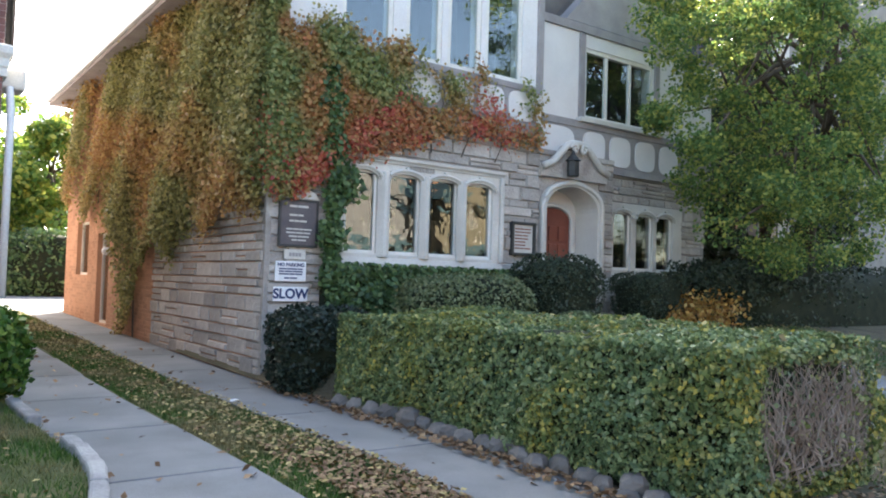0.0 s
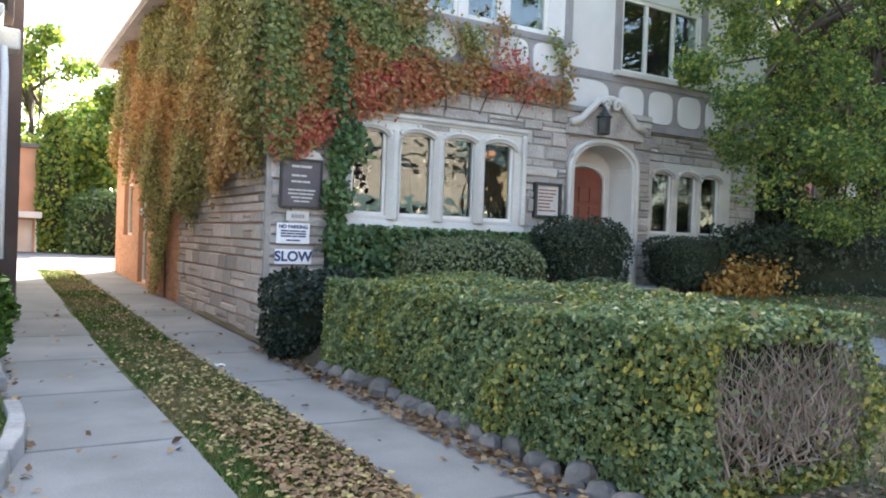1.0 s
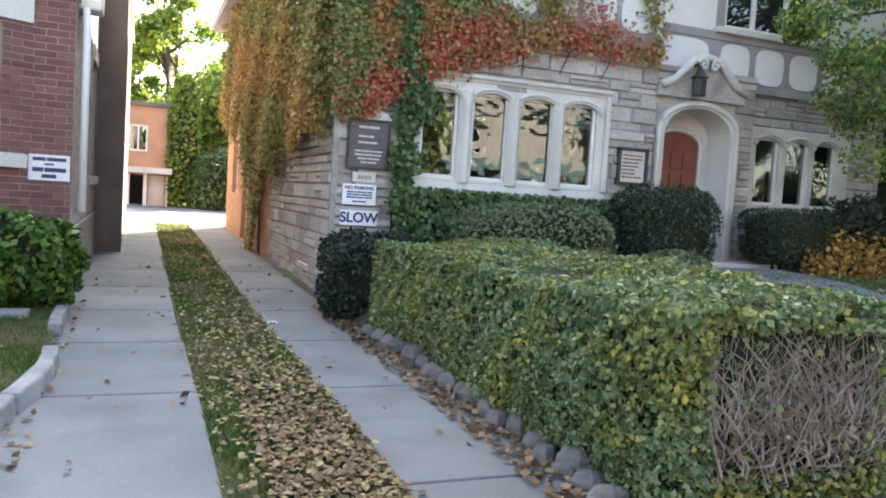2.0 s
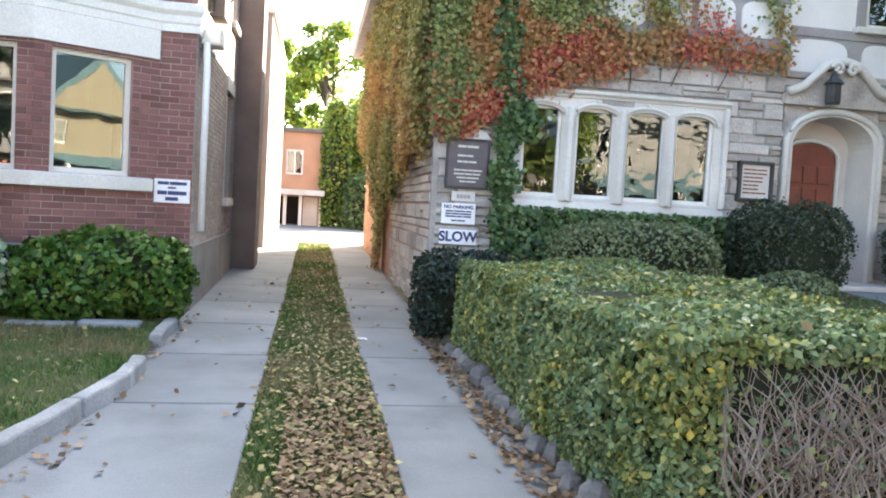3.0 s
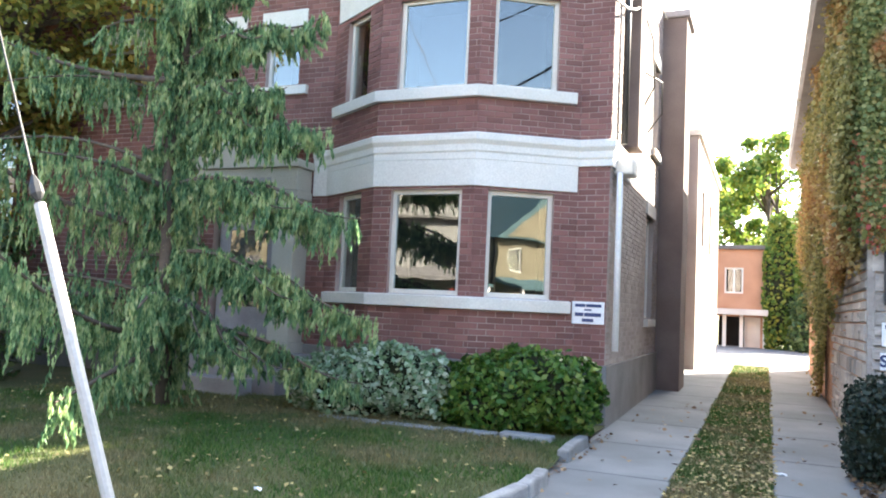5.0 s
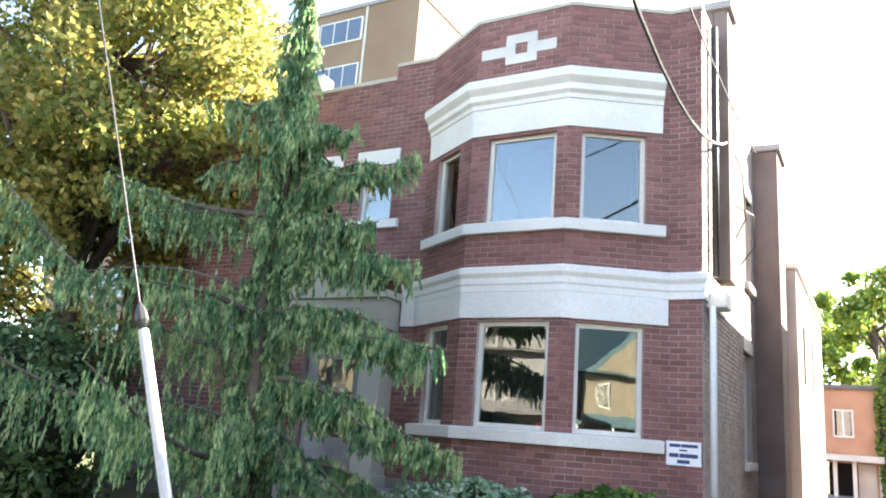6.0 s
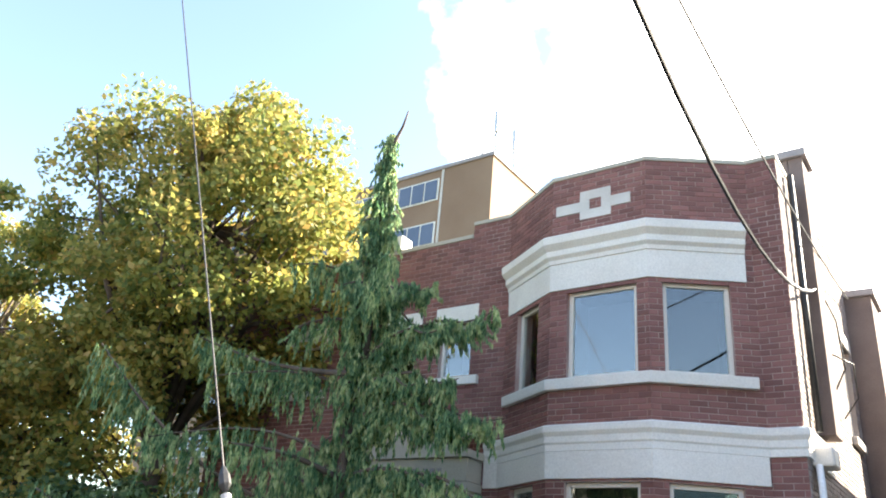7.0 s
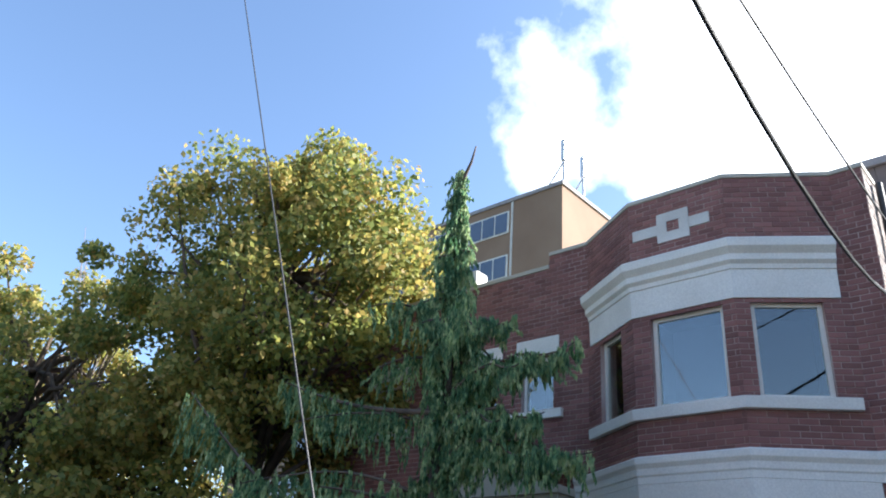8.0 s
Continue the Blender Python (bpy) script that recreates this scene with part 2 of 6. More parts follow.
L_MAPLE = leafage("maple_leaf", [(0, (0.15, 0.19, 0.06)), (0.45, (0.33, 0.33, 0.09)), (0.8, (0.46, 0.36, 0.10)), (1, (0.54, 0.39, 0.14))], 0.6, 0.5, 0.45,
                  [(0, (0.11, 0.16, 0.05)), (0.6, (0.28, 0.31, 0.08)), (0.9, (0.47, 0.42, 0.11)), (1, (0.55, 0.34, 0.12))])
L_LOCUST = leafage("locust_leaf", [(0, (0.07, 0.14, 0.05)), (0.55, (0.16, 0.26, 0.08)), (1, (0.48, 0.48, 0.12))], 0.5, 0.5)
L_CYPRESS = leafage("cypress_frond", [(0, (0.055, 0.135, 0.07)), (0.6, (0.155, 0.30, 0.145)), (1, (0.32, 0.46, 0.22))], 0.65, 0.45, 5.0,
                    [(0, (0.20, 0.33, 0.14)), (0.5, (0.42, 0.54, 0.25)), (1, (0.64, 0.68, 0.38))])
L_FAR = leafage("far_leaf", [(0, (0.06, 0.14, 0.03)), (0.6, (0.18, 0.27, 0.05)), (1, (0.4, 0.4, 0.08))], 0.5, 0.45)
L_FALLEN = leafage("fallen_leaf", [(0, (0.17, 0.13, 0.06)), (0.6, (0.30, 0.235, 0.10)), (1, (0.48, 0.40, 0.17))], 0.7, 0.1)
L_BROWN = leafage("brown_fallen_leaf", [(0, (0.13, 0.08, 0.045)), (0.6, (0.25, 0.155, 0.09)), (1, (0.40, 0.28, 0.16))], 0.7, 0.1)
L_GRASS = leafage("grass_blade", [(0, (0.03, 0.085, 0.015)), (0.7, (0.065, 0.15, 0.028)), (1, (0.15, 0.21, 0.055))], 0.5, 0.3, 0.8,
                  [(0, (0.13, 0.125, 0.055)), (1, (0.31, 0.265, 0.14))])

# ---------------------------------------------------------------- builders
rng = np.random.default_rng(7)


class Solid:
    """Collects boxes, prisms and tubes into one mesh."""

    def __init__(self):
        self.v, self.f = [], []

    def add(self, verts, faces):
        k = len(self.v)
        self.v += [tuple(p) for p in verts]
        self.f += [tuple(i + k for i in f) for f in faces]
        return self

    def box(self, x0, x1, y0, y1, z0, z1, m=None):
        p = [Vector((x, y, z)) for z in (z0, z1) for y in (y0, y1) for x in (x0, x1)]
        if m is not None:
            p = [m @ q for q in p]
        return self.add(p, [(0, 2, 3, 1), (4, 5, 7, 6), (0, 1, 5, 4), (2, 6, 7, 3), (0, 4, 6, 2), (1, 3, 7, 5)])

    def prism(self, outline, axis, a, b):
        """A closed outline of (p, q), swept along axis from a to b; the two others in the order xyz."""
        def at(p, q, s):
            return {"x": (s, p, q), "y": (p, s, q), "z": (p, q, s)}[axis]
        n = len(outline)
        verts = [at(p, q, a) for p, q in outline] + [at(p, q, b) for p, q in outline]
        faces = [tuple(range(n))[::-1], tuple(range(n, 2 * n))] + [(i, (i + 1) % n, n + (i + 1) % n, n + i) for i in range(n)]
        return self.add(verts, faces)

    def tube(self, pts, r, sides=8):
        pts = [Vector(p) for p in pts]
        rs = r if isinstance(r, (list, tuple)) else [r] * len(pts)
        k = len(self.v)
        for i, p in enumerate(pts):
            d = (pts[min(i + 1, len(pts) - 1)] - pts[max(i - 1, 0)]).normalized()
            a = d.cross(Vector((0, 0, 1)) if abs(d.z) < 0.9 else Vector((1, 0, 0))).normalized()
            b = d.cross(a)
            for s in range(sides):
                w = 2 * math.pi * s / sides
                self.v.append(tuple(p + (a * math.cos(w) + b * math.sin(w)) * rs[i]))
        for i in range(len(pts) - 1):
            for s in range(sides):
                t = (s + 1) % sides
                self.f.append((k + i * sides + s, k + i * sides + t, k + (i + 1) * sides + t, k + (i + 1) * sides + s))
        self.f.append(tuple(k + s for s in range(sides))[::-1])
        self.f.append(tuple(k + (len(pts) - 1) * sides + s for s in range(sides)))
        return self

    def sweep(self, path, profile):
        """A moulding: profile of (out, z) carried along a plan path, outward to the path's right."""
        n, m = len(path), len(profile)
        k = len(self.v)
        for i in range(n):
            p = Vector(path[i])
            d0 = (p - Vector(path[i - 1])).normalized() if i else None
            d1 = (Vector(path[i + 1]) - p).normalized() if i < n - 1 else None
            d0, d1 = d0 or d1, d1 or d0
            n0, n1 = Vector((d0.y, -d0.x)), Vector((d1.y, -d1.x))
            mit = (n0 + n1).normalized()
            mit /= max(mit.dot(n0), 0.3)
            for o, z in profile:
                self.v.append((p.x + mit.x * o, p.y + mit.y * o, z))
        for i in range(n - 1):
            for j in range(m):
                a, b = k + i * m + j, k + i * m + (j + 1) % m
                self.f.append((a, b, b + m, a + m))
        self.f.append(tuple(k + j for j in range(m)))
        self.f.append(tuple(k + (n - 1) * m + j for j in range(m))[::-1])
        return self

    def mesh(self, name, material, smooth=False):
        me = bpy.data.meshes.new(name)
        me.from_pydata(self.v, [], self.f)
        me.materials.append(material)
        bm = bmesh.new()
        bm.from_mesh(me)
        if len(self.v) < 1500:
            bmesh.ops.remove_doubles(bm, verts=bm.verts, dist=1e-4)
        bmesh.ops.recalc_face_normals(bm, faces=bm.faces)
        bm.to_mesh(me)
        bm.free()
        if smooth:
            me.shade_smooth()
        return me


def thing(name, label, category, group="", kind=""):
    return tagged(new(name), label, category, group, kind)


def part(name, solid, material, parent=None, label="", bevel=0.0, smooth=False):
    ob = new(name, solid.mesh(name, material, smooth))
    if parent:
        ob.parent = parent
    if label:
        ob["label"] = label
    if bevel:
        bv = ob.modifiers.new("bevel", "BEVEL")
        bv.width, bv.segments, bv.limit_method = bevel, 2, "ANGLE"
    return ob


def one(name, solid, material, label, category, group="", kind="", bevel=0.0, smooth=False):
    return tagged(part(name, solid, material, None, "", bevel, smooth), label, category, group, kind)


def quads(name, verts, material, parent=None, per=4):
    """A mesh of loose polygons, per corners each, from an array (n, per, 3)."""
    n = len(verts)
    me = bpy.data.meshes.new(name)
    me.vertices.add(n * per)
    me.vertices.foreach_set("co", np.ascontiguousarray(verts, np.float32).ravel())
    me.loops.add(n * per)
    me.loops.foreach_set("vertex_index", np.arange(n * per, dtype=np.int32))
    me.polygons.add(n)
    me.polygons.foreach_set("loop_start", np.arange(0, n * per, per, dtype=np.int32))
    me.update(calc_edges=True)
    me.materials.append(material)
    ob = new(name, me)
    if parent:
        ob.parent = parent
    return ob


def unit(a):
    return a / np.maximum(np.linalg.norm(a, axis=-1, keepdims=True), 1e-9)


def leaves(places, normals, size, spread=0.7, long=1.6, droop=0.0):
    """Pointed leaves at places, facing about their normals; size: one length or one each."""
    n = len(places)
    nrm = unit(normals + rng.normal(0, spread, (n, 3)))
    up = rng.normal(0, 1, (n, 3))
    up[:, 2] -= droop * 2
    a = unit(up - nrm * (up * nrm).sum(1, keepdims=True))
    b = np.cross(nrm, a)
    s = (np.ones(n) * size * rng.uniform(0.6, 1.35, n))[:, None]
    h, w = a * s * 0.5, b * s * 0.5 / long
    fold = nrm * s * 0.08
    return np.stack([places - h, places + w * 1.05 - h * 0.1 + fold, places + h, places - w * 1.05 - h * 0.1 + fold], 1)


def lumpy(p, amount, scale):
    """Offsets from a few waves, for uneven outlines."""
    q = p * scale
    return amount * (np.sin(q[:, 0] * 1.7 + q[:, 1] * 0.6 + 0.3) * np.sin(q[:, 1] * 1.3 + q[:, 2] * 1.9 + 1.1)
                     + 0.6 * np.sin(q[:, 0] * 3.9 + q[:, 2] * 2.7) * np.sin(q[:, 1] * 4.3 + 0.7) + 0.35 * np.sin(q[:, 0] * 9.1 + q[:, 1] * 7.7 + q[:, 2] * 8.3))


def core(name, centre, radii, material, parent, power=2.0, amount=0.06, scale=2.0, seg=28):
    """A lumpy superellipsoid filling a shrub; its dark colour stands in for the inner shade."""
    u = np.linspace(0, 2 * np.pi, seg, endpoint=False)
    v = np.linspace(-np.pi / 2, np.pi / 2, seg // 2)
    uu, vv = np.meshgrid(u, v)
    e = 2.0 / power
    f = lambda w: np.sign(w) * np.abs(w) ** e  # noqa: E731
    p = np.stack([f(np.cos(vv)) * f(np.cos(uu)), f(np.cos(vv)) * f(np.sin(uu)), f(np.sin(vv))], -1).reshape(-1, 3)
    p *= 1 + lumpy(p * np.array(radii), amount, scale)[:, None]
    p = p * np.array(radii) + np.array(centre)
    s = Solid()
    rows, cols = len(v), seg
    s.v = [tuple(q) for q in p]
    s.f = [(i * cols + j, i * cols + (j + 1) % cols, (i + 1) * cols + (j + 1) % cols, (i + 1) * cols + j) for i in range(rows - 1) for j in range(cols)]
    return part(name, s, material, parent, smooth=True)


# shade between the leaves, painted as a near-black colour
M_SHRUB_SHADE = surface("shrub_inner_shade", (0.010, 0.016, 0.008), (0.025, 0.03, 0.014), 5.0, 0.95, 0.5)


def shrub(name, centre, radii, material, label, count, size, power=2.0, stems=4, category="bush", amount=0.06, base=None, inner=0.86):
    """A clipped or loose shrub: stems, a core coloured as inner shade, a skin of leaves."""
    root = thing(name, label, category)
    c, r = np.array(centre, float), np.array(radii, float)
    low = base if base is not None else c[2] - r[2]
    st = Solid()
    for _ in range(stems):
        w = rng.uniform(0, 2 * np.pi)
        st.tube([(c[0] + 0.1 * math.cos(w), c[1] + 0.1 * math.sin(w), low - 0.05), (c[0] + 0.3 * r[0] * math.cos(w), c[1] + 0.3 * r[1] * math.sin(w), c[2])], [0.025, 0.012], 6)
    part("stem", st, M_BARK, root)
    core("shade_core", c, r * inner, M_SHRUB_SHADE, root, power, amount)
    d = unit(rng.normal(0, 1, (count, 3)))
    e = 2.0 / power
    az, el = np.arctan2(d[:, 1], d[:, 0]), np.arcsin(d[:, 2])
    f = lambda w: np.sign(w) * np.abs(w) ** e  # noqa: E731
    p = np.stack([f(np.cos(el)) * f(np.cos(az)), f(np.cos(el)) * f(np.sin(az)), f(np.sin(el))], -1)
    p *= (1 + lumpy(p * r, amount, 2.0) + rng.normal(0, 0.035, count))[:, None]
    if inner < 0.7:
        p *= rng.uniform(0.45, 1.08, count)[:, None]
    q = p * r + c
    keep = q[:, 2] > low
    quads("foliage", leaves(q[keep], unit(p / r)[keep] * 0.8, size), material, root)
    return root


def plate_wall(solid, o, u, length, z0, z1, thick, holes=()):
    """A wall of that thickness behind the line o + s*u, with rectangular holes (s0, s1, z0, z1)."""
    u = Vector(u).normalized()
    back = Vector((-u.y, u.x))
    ss = sorted({0, length, *[h[0] for h in holes], *[h[1] for h in holes]})
    zs = sorted({z0, z1, *[h[2] for h in holes], *[h[3] for h in holes]})
    for s0, s1 in zip(ss, ss[1:]):
        for a, b in zip(zs, zs[1:]):
            if any(h[0] <= (s0 + s1) / 2 <= h[1] and h[2] <= (a + b) / 2 <= h[3] for h in holes):
                continue
            q = [Vector(o[:2]) + u * s + back * d for s in (s0, s1) for d in (0, thick)]
            solid.add([(p.x, p.y, z) for z in (a, b) for p in q], [(0, 1, 3, 2), (4, 6, 7, 5), (0, 2, 6, 4), (1, 5, 7, 3), (0, 4, 5, 1), (2, 3, 7, 6)])
    return solid


def courses(o, u, length, z0, z1, holes=(), w=0.25, h=0.084, joint=0.011, proud=0.008, ragged=0.003):
    """Running bond: a list of eight-corner boxes (before, behind) over a wall face."""
    u = Vector(u).normalized()
    out = Vector((u.y, -u.x))
    rows = int(round((z1 - z0) / h))
    h = (z1 - z0) / rows
    made = []
    for r in range(rows):
        a, b = z0 + r * h + joint / 2, z0 + (r + 1) * h - joint / 2
        s = -(w / 2) * (r % 2)
        while s < length:
            s0, s1 = max(s + joint / 2, 0), min(s + w - joint / 2, length)
            s += w
            spans = [(s0, s1)]
            for g in holes:
                if g[2] < (a + b) / 2 < g[3]:
                    spans = [t for p, q in spans for t in ((p, min(q, g[0])), (max(p, g[1]), q))]
            for p, q in spans:
                if q - p > 0.02:
                    made.append((p, q, a, b, proud + rng.uniform(-ragged, ragged)))
    verts = []
    for p, q, a, b, d in made:
        e = 0.003
        back = [(p, a), (q, a), (q, b), (p, b)]
        front = [(p + e, a + e), (q - e, a + e), (q - e, b - e), (p + e, b - e)]
        verts.append([(o[0] + u.x * s, o[1] + u.y * s, z) for s, z in back] + [(o[0] + u.x * s + out.x * d, o[1] + u.y * s + out.y * d, z) for s, z in front])
    return verts


BLOCK = [(4, 5, 6, 7), (0, 1, 5, 4), (1, 2, 6, 5), (2, 3, 7, 6), (3, 0, 4, 7)]


def lay(name, blocks, material_all, material_one, parent, singles):
    """Lays blocks: those in singles as objects of their own, the rest as one joined part."""
    rest = Solid()
    rest_idx = [b for b in blocks if not singles(b)]
    for b in rest_idx:
        rest.add(b, BLOCK)
    if rest_idx:
        ob = part(name + "work", rest, material_all, parent)
        ob["kind"] = "stuff"
    for b in blocks:
        if singles(b):
            c = [sum(p[i] for p in b) / 8 for i in range(3)]
            me = bpy.data.meshes.new(name)
            me.from_pydata([[p[i] - c[i] for i in range(3)] for p in b], [], BLOCK)
            me.materials.append(material_one)
            ob = new(name, me)
            ob.location = c
            ob.parent = parent


def window(name, parent, o, u, s0, s1, z0, z1, back=0.06, frame_w=0.06, bars=(), cross=(), label="", room=True, frame_mat=None, deep=0.7, glass=None):
    """A framed window in a wall opening: frame, glazing bars, panes and a near-black box painted as room shade behind.
    """
    u = Vector(u).normalized()
    inn = Vector((-u.y, u.x))
    rot = Matrix(((u.x, inn.x, 0, o[0]), (u.y, inn.y, 0, o[1]), (0, 0, 1, 0), (0, 0, 0, 1)))
    fm = frame_mat or M_PAINT
    f = Solid()
    w = frame_w
    for a, b, c, d in ((s0, s0 + w, z0, z1), (s1 - w, s1, z0, z1), (s0 + w, s1 - w, z0, z0 + w), (s0 + w, s1 - w, z1 - w, z1)):
        f.box(a, b, back, back + 0.07, c, d, rot)
    ob = part(name, f, fm, parent, label, 0.006)
    edges = [s0 + w, *bars, s1 - w]
    for x in bars:
        part("mullion", Solid().box(x - w * 0.45, x + w * 0.45, back + 0.004, back + 0.066, z0 + w, z1 - w, rot), fm, ob)
    for z in cross:
        part("glazing_bar", Solid().box(s0 + w, s1 - w, back + 0.02, back + 0.05, z - 0.012, z + 0.012, rot), fm, ob)
    for a, b in zip(edges, edges[1:]):
        p = part("pane", Solid().box(a, b, back + 0.03, back + 0.036, z0 + w, z1 - w, rot), glass or M_GLASS, ob)
        p.visible_shadow = False
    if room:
        # shallow added box, its near-black colour gives the room's shade
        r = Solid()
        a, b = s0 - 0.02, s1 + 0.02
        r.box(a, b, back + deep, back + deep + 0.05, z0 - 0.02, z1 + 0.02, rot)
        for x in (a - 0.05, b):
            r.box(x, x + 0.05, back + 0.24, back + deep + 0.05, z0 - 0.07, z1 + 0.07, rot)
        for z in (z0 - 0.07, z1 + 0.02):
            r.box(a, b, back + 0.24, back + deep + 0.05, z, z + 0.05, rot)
        part("room_shade", r, M_ROOM_SHADE, ob)
    return ob

# ---------------------------------------------------------------- ground


def drive_z(y):
    """Height of the drive: it climbs a little from the pavement."""
    return 0.10 + 0.10 * min(max((y - 1.0) / 4.0, 0.0), 1.0) + 0.02 * min(max(y - 9.8, 0.0), 13.4)


def yard_z(x, y):
    """The stone house's raised front garden."""
    t = min(max((y - 2.4) / 6.0, 0.0), 1.0)
    s = min(max((x - 4.3) / 0.8, 0.0), 1.0)
    return drive_z(y) - 0.03 + s * (0.12 + 0.62 * t * t * (3 - 2 * t))


def lawn_z(x, y):
    return drive_z(y) + 0.06 + 0.05 * min(max((0.9 - x) / 3, 0), 1)


def sheet(name, xs, ys, height, material, label, category, kind="structure"):
    s = Solid()
    s.v = [(x, y, height(x, y)) for y in ys for x in xs]
    c = len(xs)
    s.f = [(j * c + i, j * c + i + 1, (j + 1) * c + i + 1, (j + 1) * c + i) for j in range(len(ys) - 1) for i in range(c - 1)]
    return one(name, s, material, label, category, kind=kind, smooth=True)


one("ground", Solid().box(-900, 900, -900, 1200, -0.6, -0.02), M_LAWN, "bare grassy ground reaching to the horizon", "ground", kind="structure")
one("road", Solid().box(-120, 120, -11.5, -3.6, -0.3, -0.012), M_ASPHALT, "dark asphalt street beside the pavement", "road", kind="structure")
one("kerb", Solid().box(-120, 120, -3.6, -3.4, -0.3, 0.10), M_CONC, "pale concrete kerb along the street", "kerb", kind="structure", bevel=0.02)
one("pavement", Solid().box(-120, 120, -3.4, 1.3, -0.3, 0.09), M_CONC, "grey concrete pavement along the street", "pavement", kind="structure")
one("back_court", Solid().prism([(23.2, 0.0), (40, 0.0), (40, 0.5), (37.5, 0.48), (23.2, drive_z(23.2))], "x", -1.5, 14.0), M_CONC, "sunlit pale concrete court behind the houses", "court", kind="structure")

DRIVE_L, DRIVE_R, STRIP_L, STRIP_R = 1.40, 4.40, 2.50, 3.43
lanes = thing("driveway", "pale grey concrete driveway of two slab lanes with worn joints", "driveway", kind="structure")


def slab(x0, x1, y0, y1):
    g = 0.012
    s = Solid()
    s.v = [(x, y, z) for y in (y0 + g, y1 - g) for x in (x0, x1) for z in (drive_z(y) - 0.25, drive_z(y))]
    s.f = [(1, 3, 7, 5), (0, 4, 6, 2), (0, 2, 3, 1), (4, 5, 7, 6), (0, 1, 5, 4), (2, 6, 7, 3)]
    return s


ys = [1.3, 3.35, 5.25, 7.1, 9.0, 10.9, 12.8, 14.7, 16.6, 18.5, 20.4, 22.2, 23.2]
for y0, y1 in zip(ys, ys[1:]):
    wob = rng.uniform(-0.02, 0.02)
    part("slab", slab(DRIVE_L - 0.3 if y0 < 5 else DRIVE_L - 0.08, STRIP_L + wob, y0, y1), M_CONC, lanes, bevel=0.012)
    part("slab", slab(STRIP_R + wob, DRIVE_R + (0.12 if y0 < 9 else 0.0), y0, y1), M_CONC, lanes, bevel=0.012)

gy = list(np.linspace(1.3, 23.2, 60))
sheet("grass_strip", list(np.linspace(STRIP_L - 0.02, STRIP_R + 0.02, 6)), gy, lambda x, y: drive_z(y) - 0.02 + 0.015 * math.sin(x * 9 + y * 3), M_LAWN, "leaf-strewn grass strip between the driveway lanes", "grass")


def kerb_x(y):
    """Line of the kerb stones: it bulges into the drive before the house."""
    return 1.12 + 0.33 * math.exp(-((y - 5.5) / 1.2) ** 2) + 0.24 * min(max((y - 5.5) / 1.5, 0.0), 1.0)


lawn = Solid()
lx, ly = np.linspace(0, 1, 60) ** 0.6, np.linspace(1.3, 10.1, 40)
lawn.v = [(x, y, lawn_z(x, y) + 0.012 * math.sin(x * 3 + y * 2)) for y in ly for x in (-40 + (kerb_x(y) - 0.02 + 40) * u for u in lx)]
lawn.f = [(j * 60 + i, j * 60 + i + 1, (j + 1) * 60 + i + 1, (j + 1) * 60 + i) for j in range(39) for i in range(59)]
one("lawn", lawn, M_LAWN, "green lawn with worn brown patches and fallen leaves", "lawn", kind="structure", smooth=True)
sheet("front_garden", list(np.linspace(4.36, 30, 70)), list(np.linspace(1.3, 13, 40)), yard_z, M_SOIL, "raised dark soil garden before the stone house", "garden")

walkp = thing("garden_walk", "pale concrete walk from the pavement to the porch", "walk", kind="structure")
for wy in np.arange(1.3, 8.5, 1.2):
    sl = Solid()
    sl.v = [(x, y, yard_z(x, y) + dz) for y in (wy + 0.01, wy + 1.19) for x in (9.75, 11.15) for dz in (-0.1, 0.035)]
    sl.f = [(1, 3, 7, 5), (0, 4, 6, 2), (0, 2, 3, 1), (4, 5, 7, 6), (0, 1, 5, 4), (2, 6, 7, 3)]
    part("slab", sl, M_CONC, walkp, bevel=0.01)

# ---------------------------------------------------------------- red brick house
house = thing("brick_house", "two-storey red brick house with cream stone cornices and a bowed bay", "house")
BX, BY = 1.29, 10.0
RJ, RM, LM, LJ = (0.85, 10.0), (-0.42, 9.2), (-1.98, 9.2), (-3.25, 10.0)
LEFT_END = -10.5
facets = [((LEFT_END, BY), LJ), (LJ, LM), (LM, RM), (RM, RJ), (RJ, (BX, BY))]
F_LEN = [math.dist(a, b) for a, b in facets]
LOW, HIGH = (1.92, 3.41), (4.86, 6.23)
bay_win = {1: (0.42, 1.12), 2: (0.28, 1.38), 3: (0.2, 1.15)}
holes = {k: [(a, b, *LOW), (a, b, *HIGH)] for k, (a, b) in bay_win.items()}
small_win = [(-4.62, -3.95), (-5.85, -5.18), (-8.3, -7.5)]
holes[0] = [(a - LEFT_END, b - LEFT_END, 5.32, 6.30) for a, b in small_win] + [(-5.5 - LEFT_END, -4.15 - LEFT_END, 0.95, 3.2)]
holes[4] = []
TOPS = {0: 7.97, 1: 8.23, 2: 8.23, 3: 8.23, 4: 8.23}
brick_blocks = []
for k, (a, b) in enumerate(facets):
    u = (b[0] - a[0], b[1] - a[1])
    w = plate_wall(Solid(), a, u, F_LEN[k], 0.1, TOPS[k], 0.28, holes[k])
    if k == 0:
        plate_wall(w, (-4.06, BY), (1, 0), 0.81, 7.97, 8.23, 0.28)
    part("wall", w, M_MORTAR, house)
    brick_blocks += courses(a, u, F_LEN[k], 1.05, TOPS[k], holes[k])
brick_blocks += courses((-4.06, BY), (1, 0), 0.81, 7.97, 8.23)
